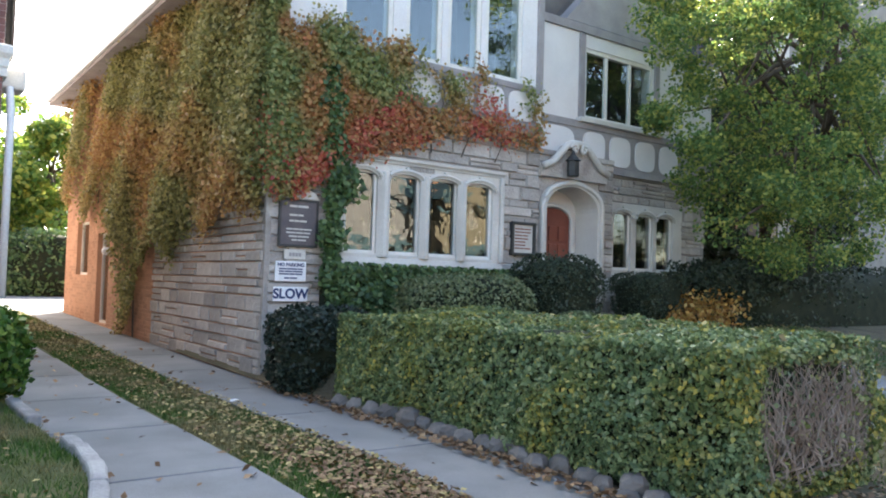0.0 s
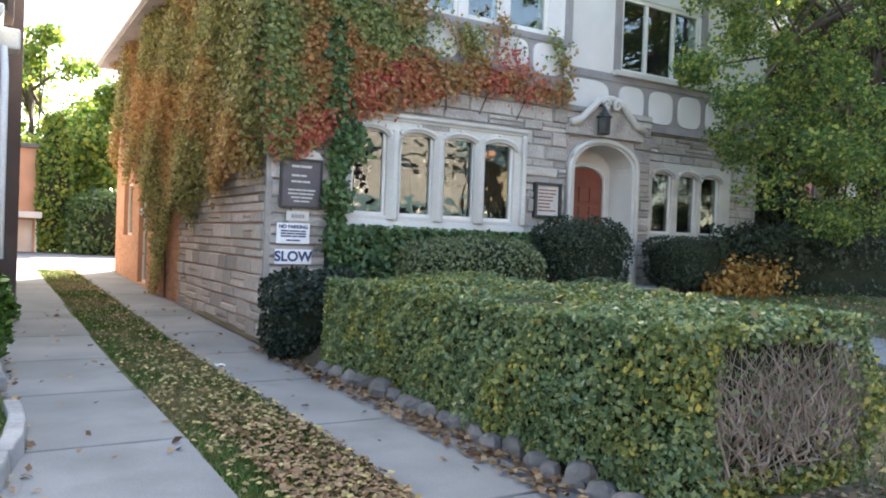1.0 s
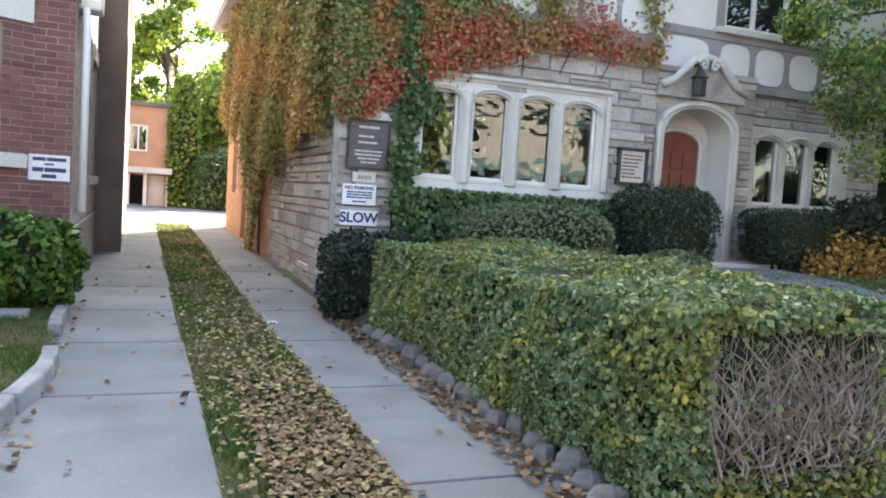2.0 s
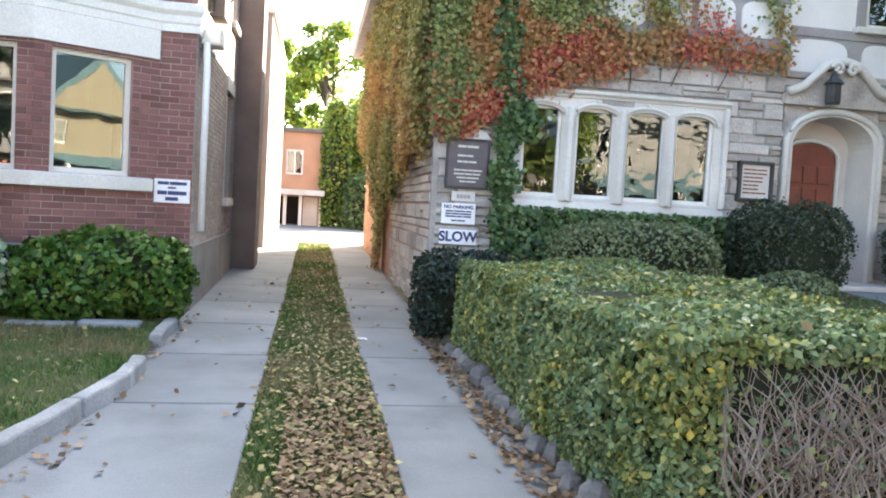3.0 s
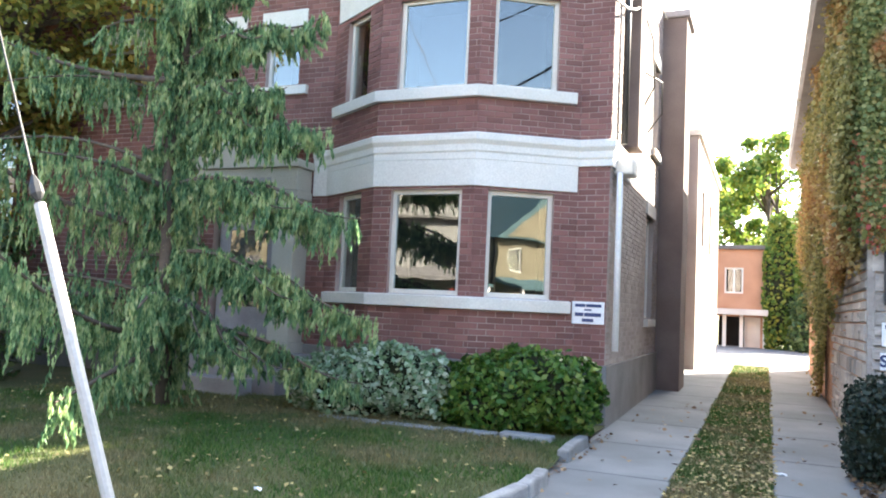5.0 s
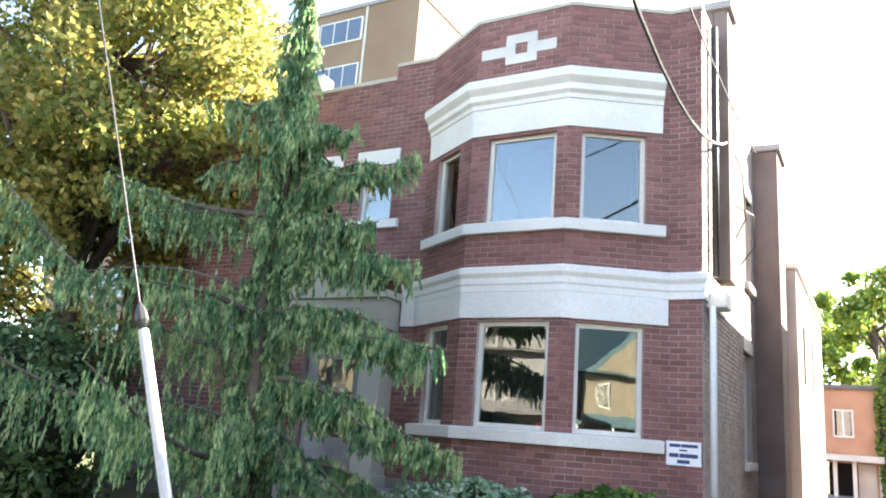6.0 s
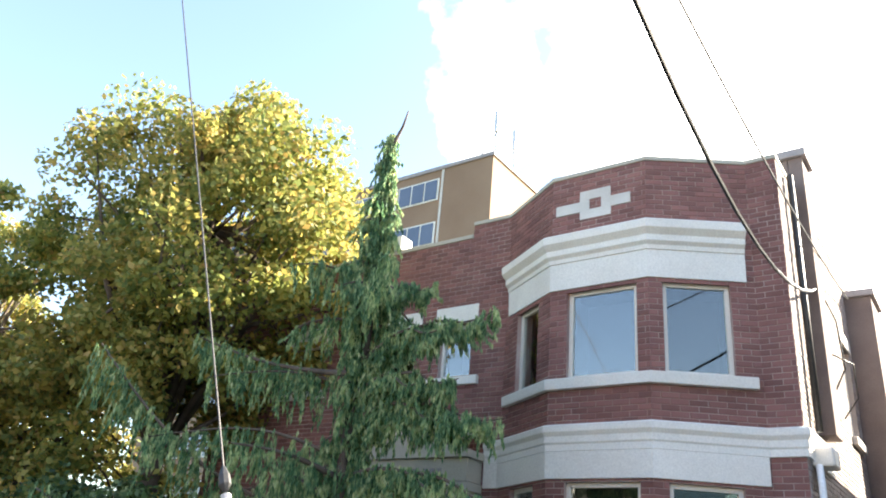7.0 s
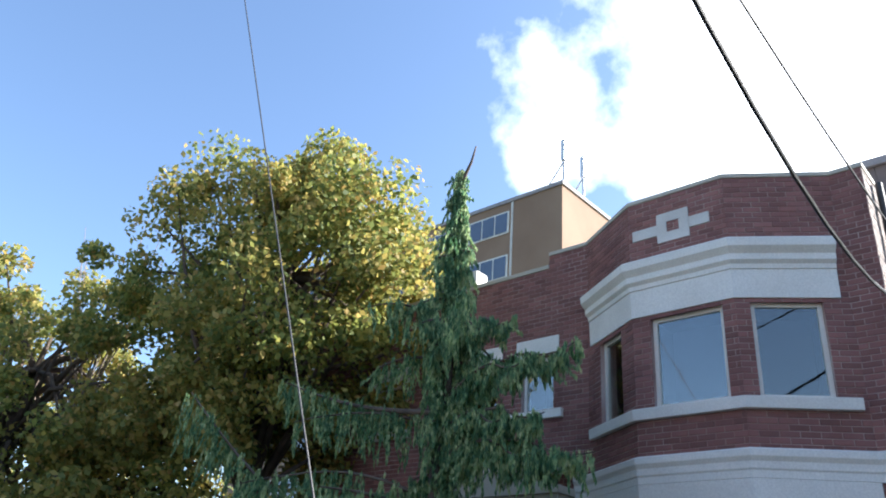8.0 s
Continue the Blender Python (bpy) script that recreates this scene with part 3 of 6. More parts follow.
# parapet coping
part("coping", Solid().sweep([(-4.06, BY), LJ, LM, RM, RJ, (BX, BY), (BX, 16)], [(-0.30, 8.23), (0.025, 8.23), (0.03, 8.30), (-0.30, 8.33)]), M_TAN, house, "weathered stone coping", 0.008)
part("coping", Solid().sweep([(LEFT_END, BY), (-4.06, BY)], [(-0.30, 7.97), (0.025, 7.97), (0.03, 8.05), (-0.30, 8.07)]), M_TAN, house, "weathered stone coping", 0.008)
part("coping_block", Solid().box(-6.1, -5.75, 9.93, 10.28, 8.06, 8.36), M_PAINT, house, "", 0.02)
# storey cornice with its fascia
low_path = [(-3.52, BY), LJ, LM, RM, RJ, (BX, BY), (BX, 11.6)]
part("cornice", Solid().sweep(low_path, [(-0.02, 3.82), (0.045, 3.82), (0.045, 3.92), (0.06, 3.94), (0.06, 4.03), (0.095, 4.09), (0.095, 4.17), (0.07, 4.19), (-0.02, 4.22)]), M_PAINT, house, "moulded cream stone cornice", 0.006)
fr = Vector((RJ[0] - RM[0], RJ[1] - RM[1])).normalized()
part("fascia", Solid().sweep([(-3.52, BY), LJ, LM, RM, (RJ[0] - 0.02, RJ[1] - 0.013)], [(-0.02, 3.45), (0.035, 3.45), (0.04, 3.82), (-0.02, 3.83)]), M_PAINT, house, "plain cream stone fascia", 0.006)
# upper cornice over the bay
up_path = [(LJ[0] + 0.1, LJ[1] - 0.063), LM, RM, (RJ[0] - 0.1, RJ[1] - 0.063)]
part("cornice", Solid().sweep(up_path, [(-0.02, 6.70), (0.06, 6.70), (0.07, 6.77), (0.12, 6.82), (0.12, 6.91), (0.20, 7.0), (0.21, 7.12), (0.17, 7.15), (-0.02, 7.20)]), M_PAINT, house, "moulded cream stone cornice", 0.006)
part("fascia", Solid().sweep(up_path, [(-0.02, 6.27), (0.03, 6.27), (0.045, 6.70), (-0.02, 6.71)]), M_PAINT, house, "plain cream stone fascia", 0.006)
for z in (1.74, 4.70):
    part("sill", Solid().sweep([(LJ[0] + 0.12, LJ[1] - 0.075), LM, RM, (RJ[0] - 0.07, RJ[1] - 0.044)], [(-0.1, z), (0.09, z), (0.10, z + 0.16), (-0.1, z + 0.19)]), M_PAINT, house, "cream stone window sill", 0.01)
M_LINER = surface("window_surround", (0.66, 0.62, 0.56), (0.72, 0.69, 0.63), 2.0, 0.6, 0.1, 50)
for k, (a, b) in bay_win.items():
    fa, fb = facets[k]
    for z0, z1 in (LOW, HIGH):
        window("window", house, fa, (fb[0] - fa[0], fb[1] - fa[1]), a, b, z0, z1, 0.07, 0.065, frame_mat=M_LINER, label="fixed pane in a pale frame")
for a, b in small_win:
    window("window", house, (0, BY), (1, 0), a, b, 5.32, 6.30, 0.08, 0.06)
    part("lintel", Solid().box(a - 0.12, b + 0.12, BY - 0.03, BY + 0.1, 6.30, 6.64), M_PAINT, house, "", 0.008)
    part("sill", Solid().box(a - 0.2, b + 0.2, BY - 0.08, BY + 0.1, 5.17, 5.32), M_PAINT, house, "", 0.008)
# brick ornament high on the bay
orn = Solid()
for (a, b, c, d) in ((-1.50, -0.98, 7.76, 7.92), (-1.50, -0.98, 7.42, 7.58), (-1.50, -1.34, 7.58, 7.76), (-1.14, -0.98, 7.58, 7.76), (-1.92, -1.50, 7.56, 7.74), (-0.98, -0.66, 7.56, 7.74)):
    orn.box(a, b, 9.2 - 0.022, 9.2 + 0.02, c, d)
part("ornament", orn, M_LIME, house, "pale stone cross ornament", 0.004)
# foundation
part("foundation", Solid().sweep([(LEFT_END, BY), LJ, LM, RM, RJ, (BX, BY), (BX, 24)], [(-0.2, 0.0), (0.05, 0.0), (0.04, 1.05), (-0.2, 1.07)]), M_FOUND, house, "grey rendered stone foundation", 0.01)
# side wall with its chimney breasts
side_holes = [(3.6, 4.5, 1.7, 3.6), (4.0, 4.8, 4.9, 6.6), (7.2, 8.2, 1.6, 3.4), (7.0, 8.2, 4.8, 6.6)]
part("side_wall", plate_wall(Solid(), (BX, BY + 0.28), (0, 1), 13.72, 0.1, 8.28, 0.28, [(a - 0.28, b - 0.28, c, d) for a, b, c, d in side_holes]), M_SIDE, house, "brown painted brick side wall")
side_blocks = courses((BX, BY), (0, 1), 14.0, 1.05, 8.24, side_holes + [(1.0, 1.5, 4.3, 8.3), (5.2, 6.2, 0, 7.85)], 0.22, 0.075)
for s0, s1, z0, z1 in side_holes:
    window("window", house, (BX, BY), (0, 1), s0, s1, z0, z1, 0.08, 0.06)
    part("sill", Solid().box(BX - 0.05, BX + 0.09, BY + s0 - 0.08, BY + s1 + 0.08, z0 - 0.14, z0), M_LIME, house, "", 0.01)
    part("lintel", Solid().box(BX - 0.05, BX + 0.04, BY + s0 - 0.1, BY + s1 + 0.1, z1, z1 + 0.24), M_LIME, house, "", 0.008)


def chimney(y0, y1, out, z0, z1):
    ch = part("chimney", Solid().box(BX + 0.005, BX + out, y0, y1, z0, z1), M_CHIM, house, "brown brick chimney breast", 0.01)
    part("cap", Solid().box(BX - 0.3 if z1 > 8.4 else BX + 0.004, BX + out + 0.07, y0 - 0.07, y1 + 0.07, z1, z1 + 0.14), M_TIMBER, ch, "", 0.015)
    if z1 > 8.4:
        part("stack", Solid().box(BX - 0.28, BX, y0 + 0.004, y1 - 0.004, 8.3, z1), M_CHIM, ch)


chimney(11.0, 11.5, 0.22, 4.3, 8.75)
chimney(15.2, 16.2, 0.48, 0.1, 7.85)
part("roof", Solid().box(LEFT_END, BX - 0.28, 10.25, 24.0, 7.6, 7.75), M_ROOF, house, "flat dark roof behind the parapet")
part("rear_wall", Solid().box(LEFT_END, BX - 0.28, 23.72, 24.0, 0.1, 7.6), M_SIDE, house)
part("end_wall", Solid().box(LEFT_END, LEFT_END + 0.28, 10.28, 23.72, 0.1, 8.0), M_SIDE, house)
wing = part("rear_wing", plate_wall(plate_wall(Solid(), (1.62, 20.5), (0, 1), 9.5, 0.1, 6.6, 0.3, [(1.5, 2.4, 3.8, 5.4), (4.5, 5.4, 3.8, 5.4)]), (-3.0, 20.5), (1, 0), 4.31, 0.1, 6.6, 0.3), M_SIDE, house, "lower rear wing with tall windows")
for s in (1.5, 4.5):
    window("window", house, (1.62, 20.5), (0, 1), s, s + 0.9, 3.8, 5.4, 0.08, 0.07)
part("coping", Solid().sweep([(-3.0, 20.5), (1.62, 20.5), (1.62, 30)], [(-0.3, 6.6), (0.08, 6.6), (0.08, 6.75), (-0.3, 6.75)]), M_LIME, house)
# entrance with a pediment
P0, P1, PY = -6.2, -3.56, 9.55
ent = part("entrance", Solid().box(P0, P1, PY, BY - 0.012, 3.50, 3.86).prism([(P0 - 0.06, 3.86), (P1 + 0.06, 3.86), (P1 + 0.06, 3.98), ((P0 + P1) / 2, 4.24), (P0 - 0.06, 3.98)], "y", PY - 0.07, BY - 0.012), M_TAN, house, "tan painted entrance hood with a low pediment", 0.01)
part("coping", Solid().box(P0 - 0.1, P1 + 0.08, PY - 0.1, BY - 0.02, 4.24, 4.32).box(P0 + 0.5, P1 - 0.75, PY - 0.1, BY - 0.02, 4.32, 4.42), M_PAINT, ent, "", 0.01)
for x in (P0 + 0.02, P1 - 0.42):
    part("pilaster", Solid().box(x, x + 0.4, PY + 0.03, BY - 0.012, 0.95, 3.42).box(x - 0.04, x + 0.44, PY, BY - 0.012, 3.36, 3.495).box(x - 0.04, x + 0.44, PY, BY - 0.012, 0.9, 1.08), M_TAN, ent, "", 0.01)
for k in range(11):
    part("letter_bar", Solid().box(-5.62 + k * 0.13 + (0.08 if k > 3 else 0) + (0.1 if k > 7 else 0), -5.53 + k * 0.13 + (0.08 if k > 3 else 0) + (0.1 if k > 7 else 0), PY - 0.012, PY - 0.002, 3.58, 3.70), M_TIMBER, ent)
front_door = part("door", Solid().box(-5.45, -4.2, 10.12, 10.18, 0.95, 3.18), M_TIMBER, house, "dark panelled front door", 0.01)
part("glass", Solid().box(-5.2, -4.45, 10.105, 10.118, 1.6, 2.9), M_OLDGLASS, front_door)
part("porch_step", Solid().box(P0 - 0.2, P1 + 0.2, 9.0, 10.0, 0.1, 0.9).box(P0 + 0.2, P1 - 0.2, 8.65, 9.0, 0.1, 0.55), M_TIMBER, house, "grey painted porch steps", 0.015)
# downpipe, bracket and cables on the corner
part("downpipe", Solid().tube([(BX + 0.12, 10.12, 1.25), (BX + 0.12, 10.12, 3.45), (BX + 0.10, 10.2, 3.75)], 0.045, 8), M_WHITE, house, "white painted downpipe", smooth=True)
part("downpipe", Solid().tube([(BX + 0.09, 10.55, 4.25), (BX + 0.09, 10.55, 8.2)], 0.05, 8), M_IRON, house, "dark metal downpipe", smooth=True)
part("rainwater_head", Solid().box(BX + 0.0, BX + 0.28, 10.25, 10.65, 3.75, 4.0), M_PAINT, house, "", 0.03)

# ---------------------------------------------------------------- stone house
shouse = thing("stone_house", "grey stone house with half-timbered upper storey overgrown by autumn ivy", "house")
SX, SY = 4.45, 9.6
F1 = 9.46          # end of the projecting front
RX, RY = 14.9, 10.05
win4 = [(5.62, 6.16), (6.37, 6.94), (7.09, 7.68), (7.80, 8.39)]
front_hole = [(5.56 - SX, 8.52 - SX, 1.85, 3.35)]
part("wall", plate_wall(Solid(), (SX, SY), (1, 0), F1 - SX, 0.1, 4.15, 0.35, front_hole), M_MORTAR_GREY, shouse)
door_hole = [(9.52 - F1, 11.02 - F1, 0.9, 3.5)]
part("wall", plate_wall(Solid(), (F1, SY + 0.06), (1, 0), 11.45 - F1, 0.1, 4.0, 0.9, door_hole), M_MORTAR_GREY, shouse)
right_hole = [(11.8 - 11.45, 14.0 - 11.45, 1.78, 3.22)]
part("wall", plate_wall(Solid(), (11.45, RY), (1, 0), RX - 11.45, 0.1, 3.9, 0.35, right_hole), M_MORTAR_GREY, shouse)


def ashlar(o, u, length, z0, z1, holes=()):
    """Random-coursed squared stones."""
    made, z = [], z0
    uu = Vector(u).normalized()
    out = Vector((uu.y, -uu.x))
    while z < z1 - 0.05:
        h = rng.choice([0.12, 0.16, 0.23])
        h = min(h, z1 - z)
        if z1 - z - h < 0.08:
            h = z1 - z
        s = -rng.uniform(0, 0.3)
        while s < length:
            w = rng.uniform(0.32, 0.8) * (1.0 if h > 0.15 else 1.15)
            a, b = max(s, 0), min(s + w, length)
            s += w
            bits = [(a, b, z, z + h)]
            if h > 0.14 and rng.random() < 0.35:
                bits = [(a, b, z, z + h * 0.5), (a, b, z + h * 0.5, z + h)]
            for a1, b1, c1, d1 in bits:
                spans = [(a1, b1)]
                for g in holes:
                    if g[2] - 0.01 < (c1 + d1) / 2 < g[3] + 0.01:
                        spans = [t for p, q in spans for t in ((p, min(q, g[0])), (max(p, g[1]), q))]
                for p, q in spans:
                    if q - p < 0.05:
                        continue
                    j, d, e = 0.008, rng.uniform(0.014, 0.055), 0.014
                    bk = [(p + j, c1 + j), (q - j, c1 + j), (q - j, d1 - j), (p + j, d1 - j)]
                    ft = [(x + (e if i in (0, 3) else -e), y + (e if i in (0, 1) else -e)) for i, (x, y) in enumerate(bk)]
                    dd = [d + rng.uniform(-0.006, 0.006) for _ in range(4)]
                    made.append([(o[0] + uu.x * x, o[1] + uu.y * x, y) for x, y in bk] + [(o[0] + uu.x * x + out.x * k, o[1] + uu.y * x + out.y * k, y) for (x, y), k in zip(ft, dd)])
        z += h
    return made


stone_blocks = ashlar((SX, SY), (1, 0), F1 - SX, 0.3, 4.0, front_hole)
stone_blocks += ashlar((F1, SY + 0.06), (1, 0), 11.45 - F1, 0.3, 4.0, [(9.54 - F1, 11.0 - F1, 0.3, 3.5)])
stone_blocks += ashlar((11.45, RY), (1, 0), RX - 11.45, 0.3, 3.85, right_hole)
# side wall along the drive: travels towards -y so that its face looks over the drive
SIDE_LEN = 13.4
sw_holes = [(8.6, 9.7, 0.4, 2.5), (10.7, 12.0, 1.5, 2.85)]
flip = [(SIDE_LEN - b, SIDE_LEN - a, c, d) for a, b, c, d in sw_holes]
part("side_wall", plate_wall(Solid(), (SX, SY + SIDE_LEN), (0, -1), SIDE_LEN - 0.35, 0.1, 6.3, 0.35, flip), M_ORANGE, shouse, "orange brick side wall under ivy")
stone_side = ashlar((SX, SY + SIDE_LEN), (0, -1), SIDE_LEN, 0.25, 3.3, flip + [(0, SIDE_LEN - 5.1, 0, 4)])
side_bricks2 = courses((SX, SY + SIDE_LEN), (0, -1), SIDE_LEN - 5.1, 0.3, 6.25, flip, 0.22, 0.075)
for a, b, c, d in flip:
    window("window", shouse, (SX, SY + SIDE_LEN), (0, -1), a, b, c, d, 0.1, 0.06)
part("quoin", Solid().box(SX - 0.035, SX + 0.05, SY - 0.035, SY + 0.05, 0.2, 4.0), M_STONE_ALL, shouse, "", 0.01)
# window group: surround, four arched lights
sur = part("window_surround", plate_wall(Solid(), (5.50, SY - 0.05), (1, 0), 3.06, 1.83, 3.39, 0.2, [(a - 5.50, b - 5.50, 1.98, 3.22) for a, b in win4]), M_LIME, shouse, "carved pale limestone window surround", 0.012)
part("sill", Solid().sweep([(5.46, SY), (8.60, SY)], [(-0.05, 1.79), (0.09, 1.79), (0.10, 1.84), (0.06, 1.92), (-0.05, 1.94)]), M_LIME, sur, "", 0.006)
part("hood_mould", Solid().sweep([(5.46, SY), (8.61, SY)], [(-0.05, 3.345), (0.075, 3.345), (0.08, 3.37), (0.12, 3.40), (0.12, 3.44), (-0.05, 3.46)]), M_LIME, sur, "", 0.006)
for x in (5.46, 8.52):
    part("jamb_mould", Solid().box(x, x + 0.08, SY - 0.11, SY - 0.045, 1.935, 3.345), M_LIME, sur, "", 0.02)
for x in (6.265, 7.015, 7.74):
    part("mullion", Solid().prism([(x - 0.10, SY - 0.05), (x - 0.03, SY - 0.13), (x + 0.03, SY - 0.13), (x + 0.10, SY - 0.05)], "z", 1.93, 3.21), M_LIME, sur, "", 0.01)


def arched_light(a, b, z0, z1, y, parent):
    """One light with a flat Tudor arch: corner spandrels, moulded frame, leaded pane."""
    c, w = (a + b) / 2, (b - a) / 2
    for s in (-1, 1):
        pts = [(c + s * w, z1 - 0.13)] + [(c + s * w * math.cos(t), z1 - 0.13 + 0.12 * math.sin(t)) for t in np.linspace(0, math.pi / 2, 8)] + [(c, z1 + 0.01), (c + s * w, z1 + 0.01)]
        part("spandrel", Solid().prism(pts, "y", y - 0.03, y + 0.05), M_LIME, parent)
    arch = [(c - w - 0.05, z1 - 0.14)] + [(c + (w + 0.05) * math.cos(t), z1 - 0.12 + 0.16 * math.sin(t)) for t in np.linspace(math.pi, 0, 15)] + [(c + w + 0.05, z1 - 0.14)]
    part("arch_mould", Solid().tube([(p, y - 0.03, q) for p, q in arch], 0.032, 6), M_LIME, parent)
    part("keystone", Solid().box(c - 0.03, c + 0.03, y - 0.055, y - 0.002, z1 + 0.03, z1 + 0.10), M_LIME, parent, bevel=0.012)
    window("window", parent, (0, y), (1, 0), a - 0.01, b + 0.01, z0 - 0.01, z1, 0.05, 0.05, label="arched leaded window light", glass=M_OLDGLASS)


for a, b in win4:
    arched_light(a, b, 1.99, 3.22, SY - 0.05, shouse)
# stone frieze, dentils
part("frieze", Solid().sweep([(SX - 0.0, SY), (F1, SY)], [(-0.1, 4.0), (0.02, 4.0), (0.04, 4.10), (0.12, 4.16), (0.12, 4.22), (-0.1, 4.25)]), M_STONE_ALL, shouse, "", 0.006)
for x in np.arange(4.6, 9.42, 0.12):
    part("dentil", Solid().box(x, x + 0.06, SY - 0.085, SY - 0.02, 4.03, 4.10), M_STONE_ALL, shouse)
# upper storey of the projecting front
uwins = [(5.5, 6.38), (6.62, 7.3), (7.42, 8.1), (8.2, 9.02)]
upper_hole = [(a - SX, b - SX, 5.04, 6.75) for a, b in uwins]
part("upper_wall", plate_wall(Solid(), (SX, SY + 0.02), (1, 0), 9.5 - SX, 4.25, 7.3, 0.3, upper_hole), M_STUCCO, shouse, "pale stucco upper wall")
for a, b in uwins:
    window("window", shouse, (0, SY + 0.02), (1, 0), a, b, 5.04, 6.75, 0.02, 0.075, label="white casement with leaded panes")
tim = [(SX, 9.5, 4.92, 5.03), (SX, 9.5, 4.25, 4.36), (9.36, 9.5, 5.03, 7.3), (SX, SX + 0.16, 4.36, 7.3)]
for a, b, c, d in tim:
    part("timber", Solid().box(a, b, SY - 0.02, SY + 0.05, c, d), M_TIMBER, shouse, bevel=0.01)
# upper storey over the recess
part("upper_wall", plate_wall(Solid(), (9.5, RY - 0.08), (1, 0), RX + 0.1 - 9.5, 3.9, 6.6, 0.3, [(10.93 - 9.5, 12.98 - 9.5, 4.78, 6.16)]), M_STUCCO, shouse, "pale stucco upper wall")
part("upper_return", Solid().box(9.2, 9.5, SY + 0.33, RY + 0.3, 4.25, 7.3), M_STUCCO, shouse)
window("window", shouse, (0, RY - 0.08), (1, 0), 10.93, 12.98, 4.78, 6.16, 0.02, 0.08, bars=(11.58, 12.28), label="three-light casement in a grey frame")
for a, b, c, d in ((9.52, RX + 0.1, 3.79, 3.93), (9.52, RX + 0.1, 4.58, 4.72), (10.78, 10.92, 4.72, 6.41), (13.0, 13.14, 4.72, 6.41), (9.52, RX + 0.1, 6.42, 6.58)):
    part("timber", Solid().box(a, b, RY - 0.13, RY - 0.05, c, d), M_TIMBER, shouse, bevel=0.01)
part("gable", Solid().prism([(10.4, 6.6), (14.2, 6.6), (12.3, 8.6)], "y", RY - 0.1, RY + 0.2), M_TIMBER, shouse)
part("window_sill", Solid().box(10.73, 13.18, RY - 0.22, RY - 0.06, 4.69, 4.78), M_LIME, shouse, "", 0.01)
def soft_panel(x0, x1, z0, z1, y):
    """Raised stucco panel with rounded corners."""
    c, d, a, b = (x0 + x1) / 2, (z0 + z1) / 2, (x1 - x0) / 2, (z1 - z0) / 2
    pts = []
    for t in np.linspace(0, 2 * math.pi, 33)[:-1]:
        u, v = math.cos(t), math.sin(t)
        pts.append((c + a * math.copysign(abs(u) ** 0.55, u), d + b * math.copysign(abs(v) ** 0.55, v)))
    part("stucco_panel", Solid().prism(pts, "y", y, y + 0.1), M_STUCCO, shouse)


part("timber_band", Solid().box(9.53, RX + 0.08, RY - 0.105, RY - 0.085, 3.93, 4.58), M_TIMBER, shouse)
for x in (9.7, 10.85, 11.6, 12.36, 13.12):
    soft_panel(x + (0 if x < 10 else 0.05), x + (0.95 if x < 10 else 0.65), 3.95, 4.54, RY - 0.135)
part("timber_band", Solid().box(5.0, 9.36, SY - 0.004, SY + 0.016, 4.36, 4.92), M_TIMBER, shouse)
for x in (5.40, 6.06, 6.72, 7.38, 8.04, 8.70):
    soft_panel(x, x + (0.56 if x < 8.6 else 0.6), 4.39, 4.89, SY - 0.03)

# right ground-floor window group
sur2 = part("window_surround", plate_wall(Solid(), (11.75, RY - 0.05), (1, 0), 2.31, 1.74, 3.27, 0.2, [(x - 11.75, x + 0.52 - 11.75, 1.93, 3.1) for x in (11.89, 12.57, 13.22)]), M_LIME, shouse, "pale limestone window surround", 0.012)
for x in (11.89, 12.57, 13.22):
    arched_light(x, x + 0.52, 1.94, 3.1, RY - 0.05, shouse)
# door surround with a pointed ogee hood
AC, AW = 10.27, 0.65
arch = [(AC - AW, 0.95)] + [(AC + AW * math.cos(t), 2.95 + 0.42 * math.sin(t)) for t in np.linspace(math.pi, 0, 17)] + [(AC + AW, 0.95)]
outer = [(AC - AW - 0.12, 0.95)] + [(AC + (AW + 0.12) * math.cos(t), 2.95 + 0.54 * math.sin(t)) for t in np.linspace(math.pi, 0, 17)] + [(AC + AW + 0.12, 0.95)]
ring = Solid()
n = len(arch)
for y in (SY - 0.06, SY + 0.56):
    ring.v += [(p, y, q) for p, q in arch] + [(p, y, q) for p, q in outer]
for i in range(n - 1):
    ring.f += [(i, i + 1, n + i + 1, n + i), (2 * n + i, 3 * n + i, 3 * n + i + 1, 2 * n + i + 1), (i, 2 * n + i, 2 * n + i + 1, i + 1), (n + i, n + i + 1, 3 * n + i + 1, 3 * n + i)]
porch = part("door_surround", ring, M_LIME, shouse, "arched pale limestone door surround")
part("spandrel", Solid().prism(outer[1:-1] + [(11.035, 3.52), (9.505, 3.52)], "y", SY + 0.03, SY + 0.3), M_STONE_ALL, porch)
part("arch_mould", Solid().tube([(p, SY - 0.07, q) for p, q in [(AC + (x - AC) * 1.16, z + 0.06) for x, z in arch]], 0.045, 8), M_LIME, porch, smooth=True)
hood = [(9.44, 3.66), (9.66, 3.75), (9.86, 3.94), (10.03, 4.10), (10.20, 4.14)]
hood += [(2 * AC - x, z) for x, z in hood[::-1]]
part("hood_mould", Solid().tube([(x, SY - 0.14, z) for x, z in hood], 0.065, 8), M_LIME, porch, "ogee hood mould", smooth=True)
part("hood_panel", Solid().prism(hood + [(AC + 0.85, 3.5), (AC - 0.85, 3.5)], "y", SY - 0.10, SY + 0.04), M_STONE_ALL, porch)
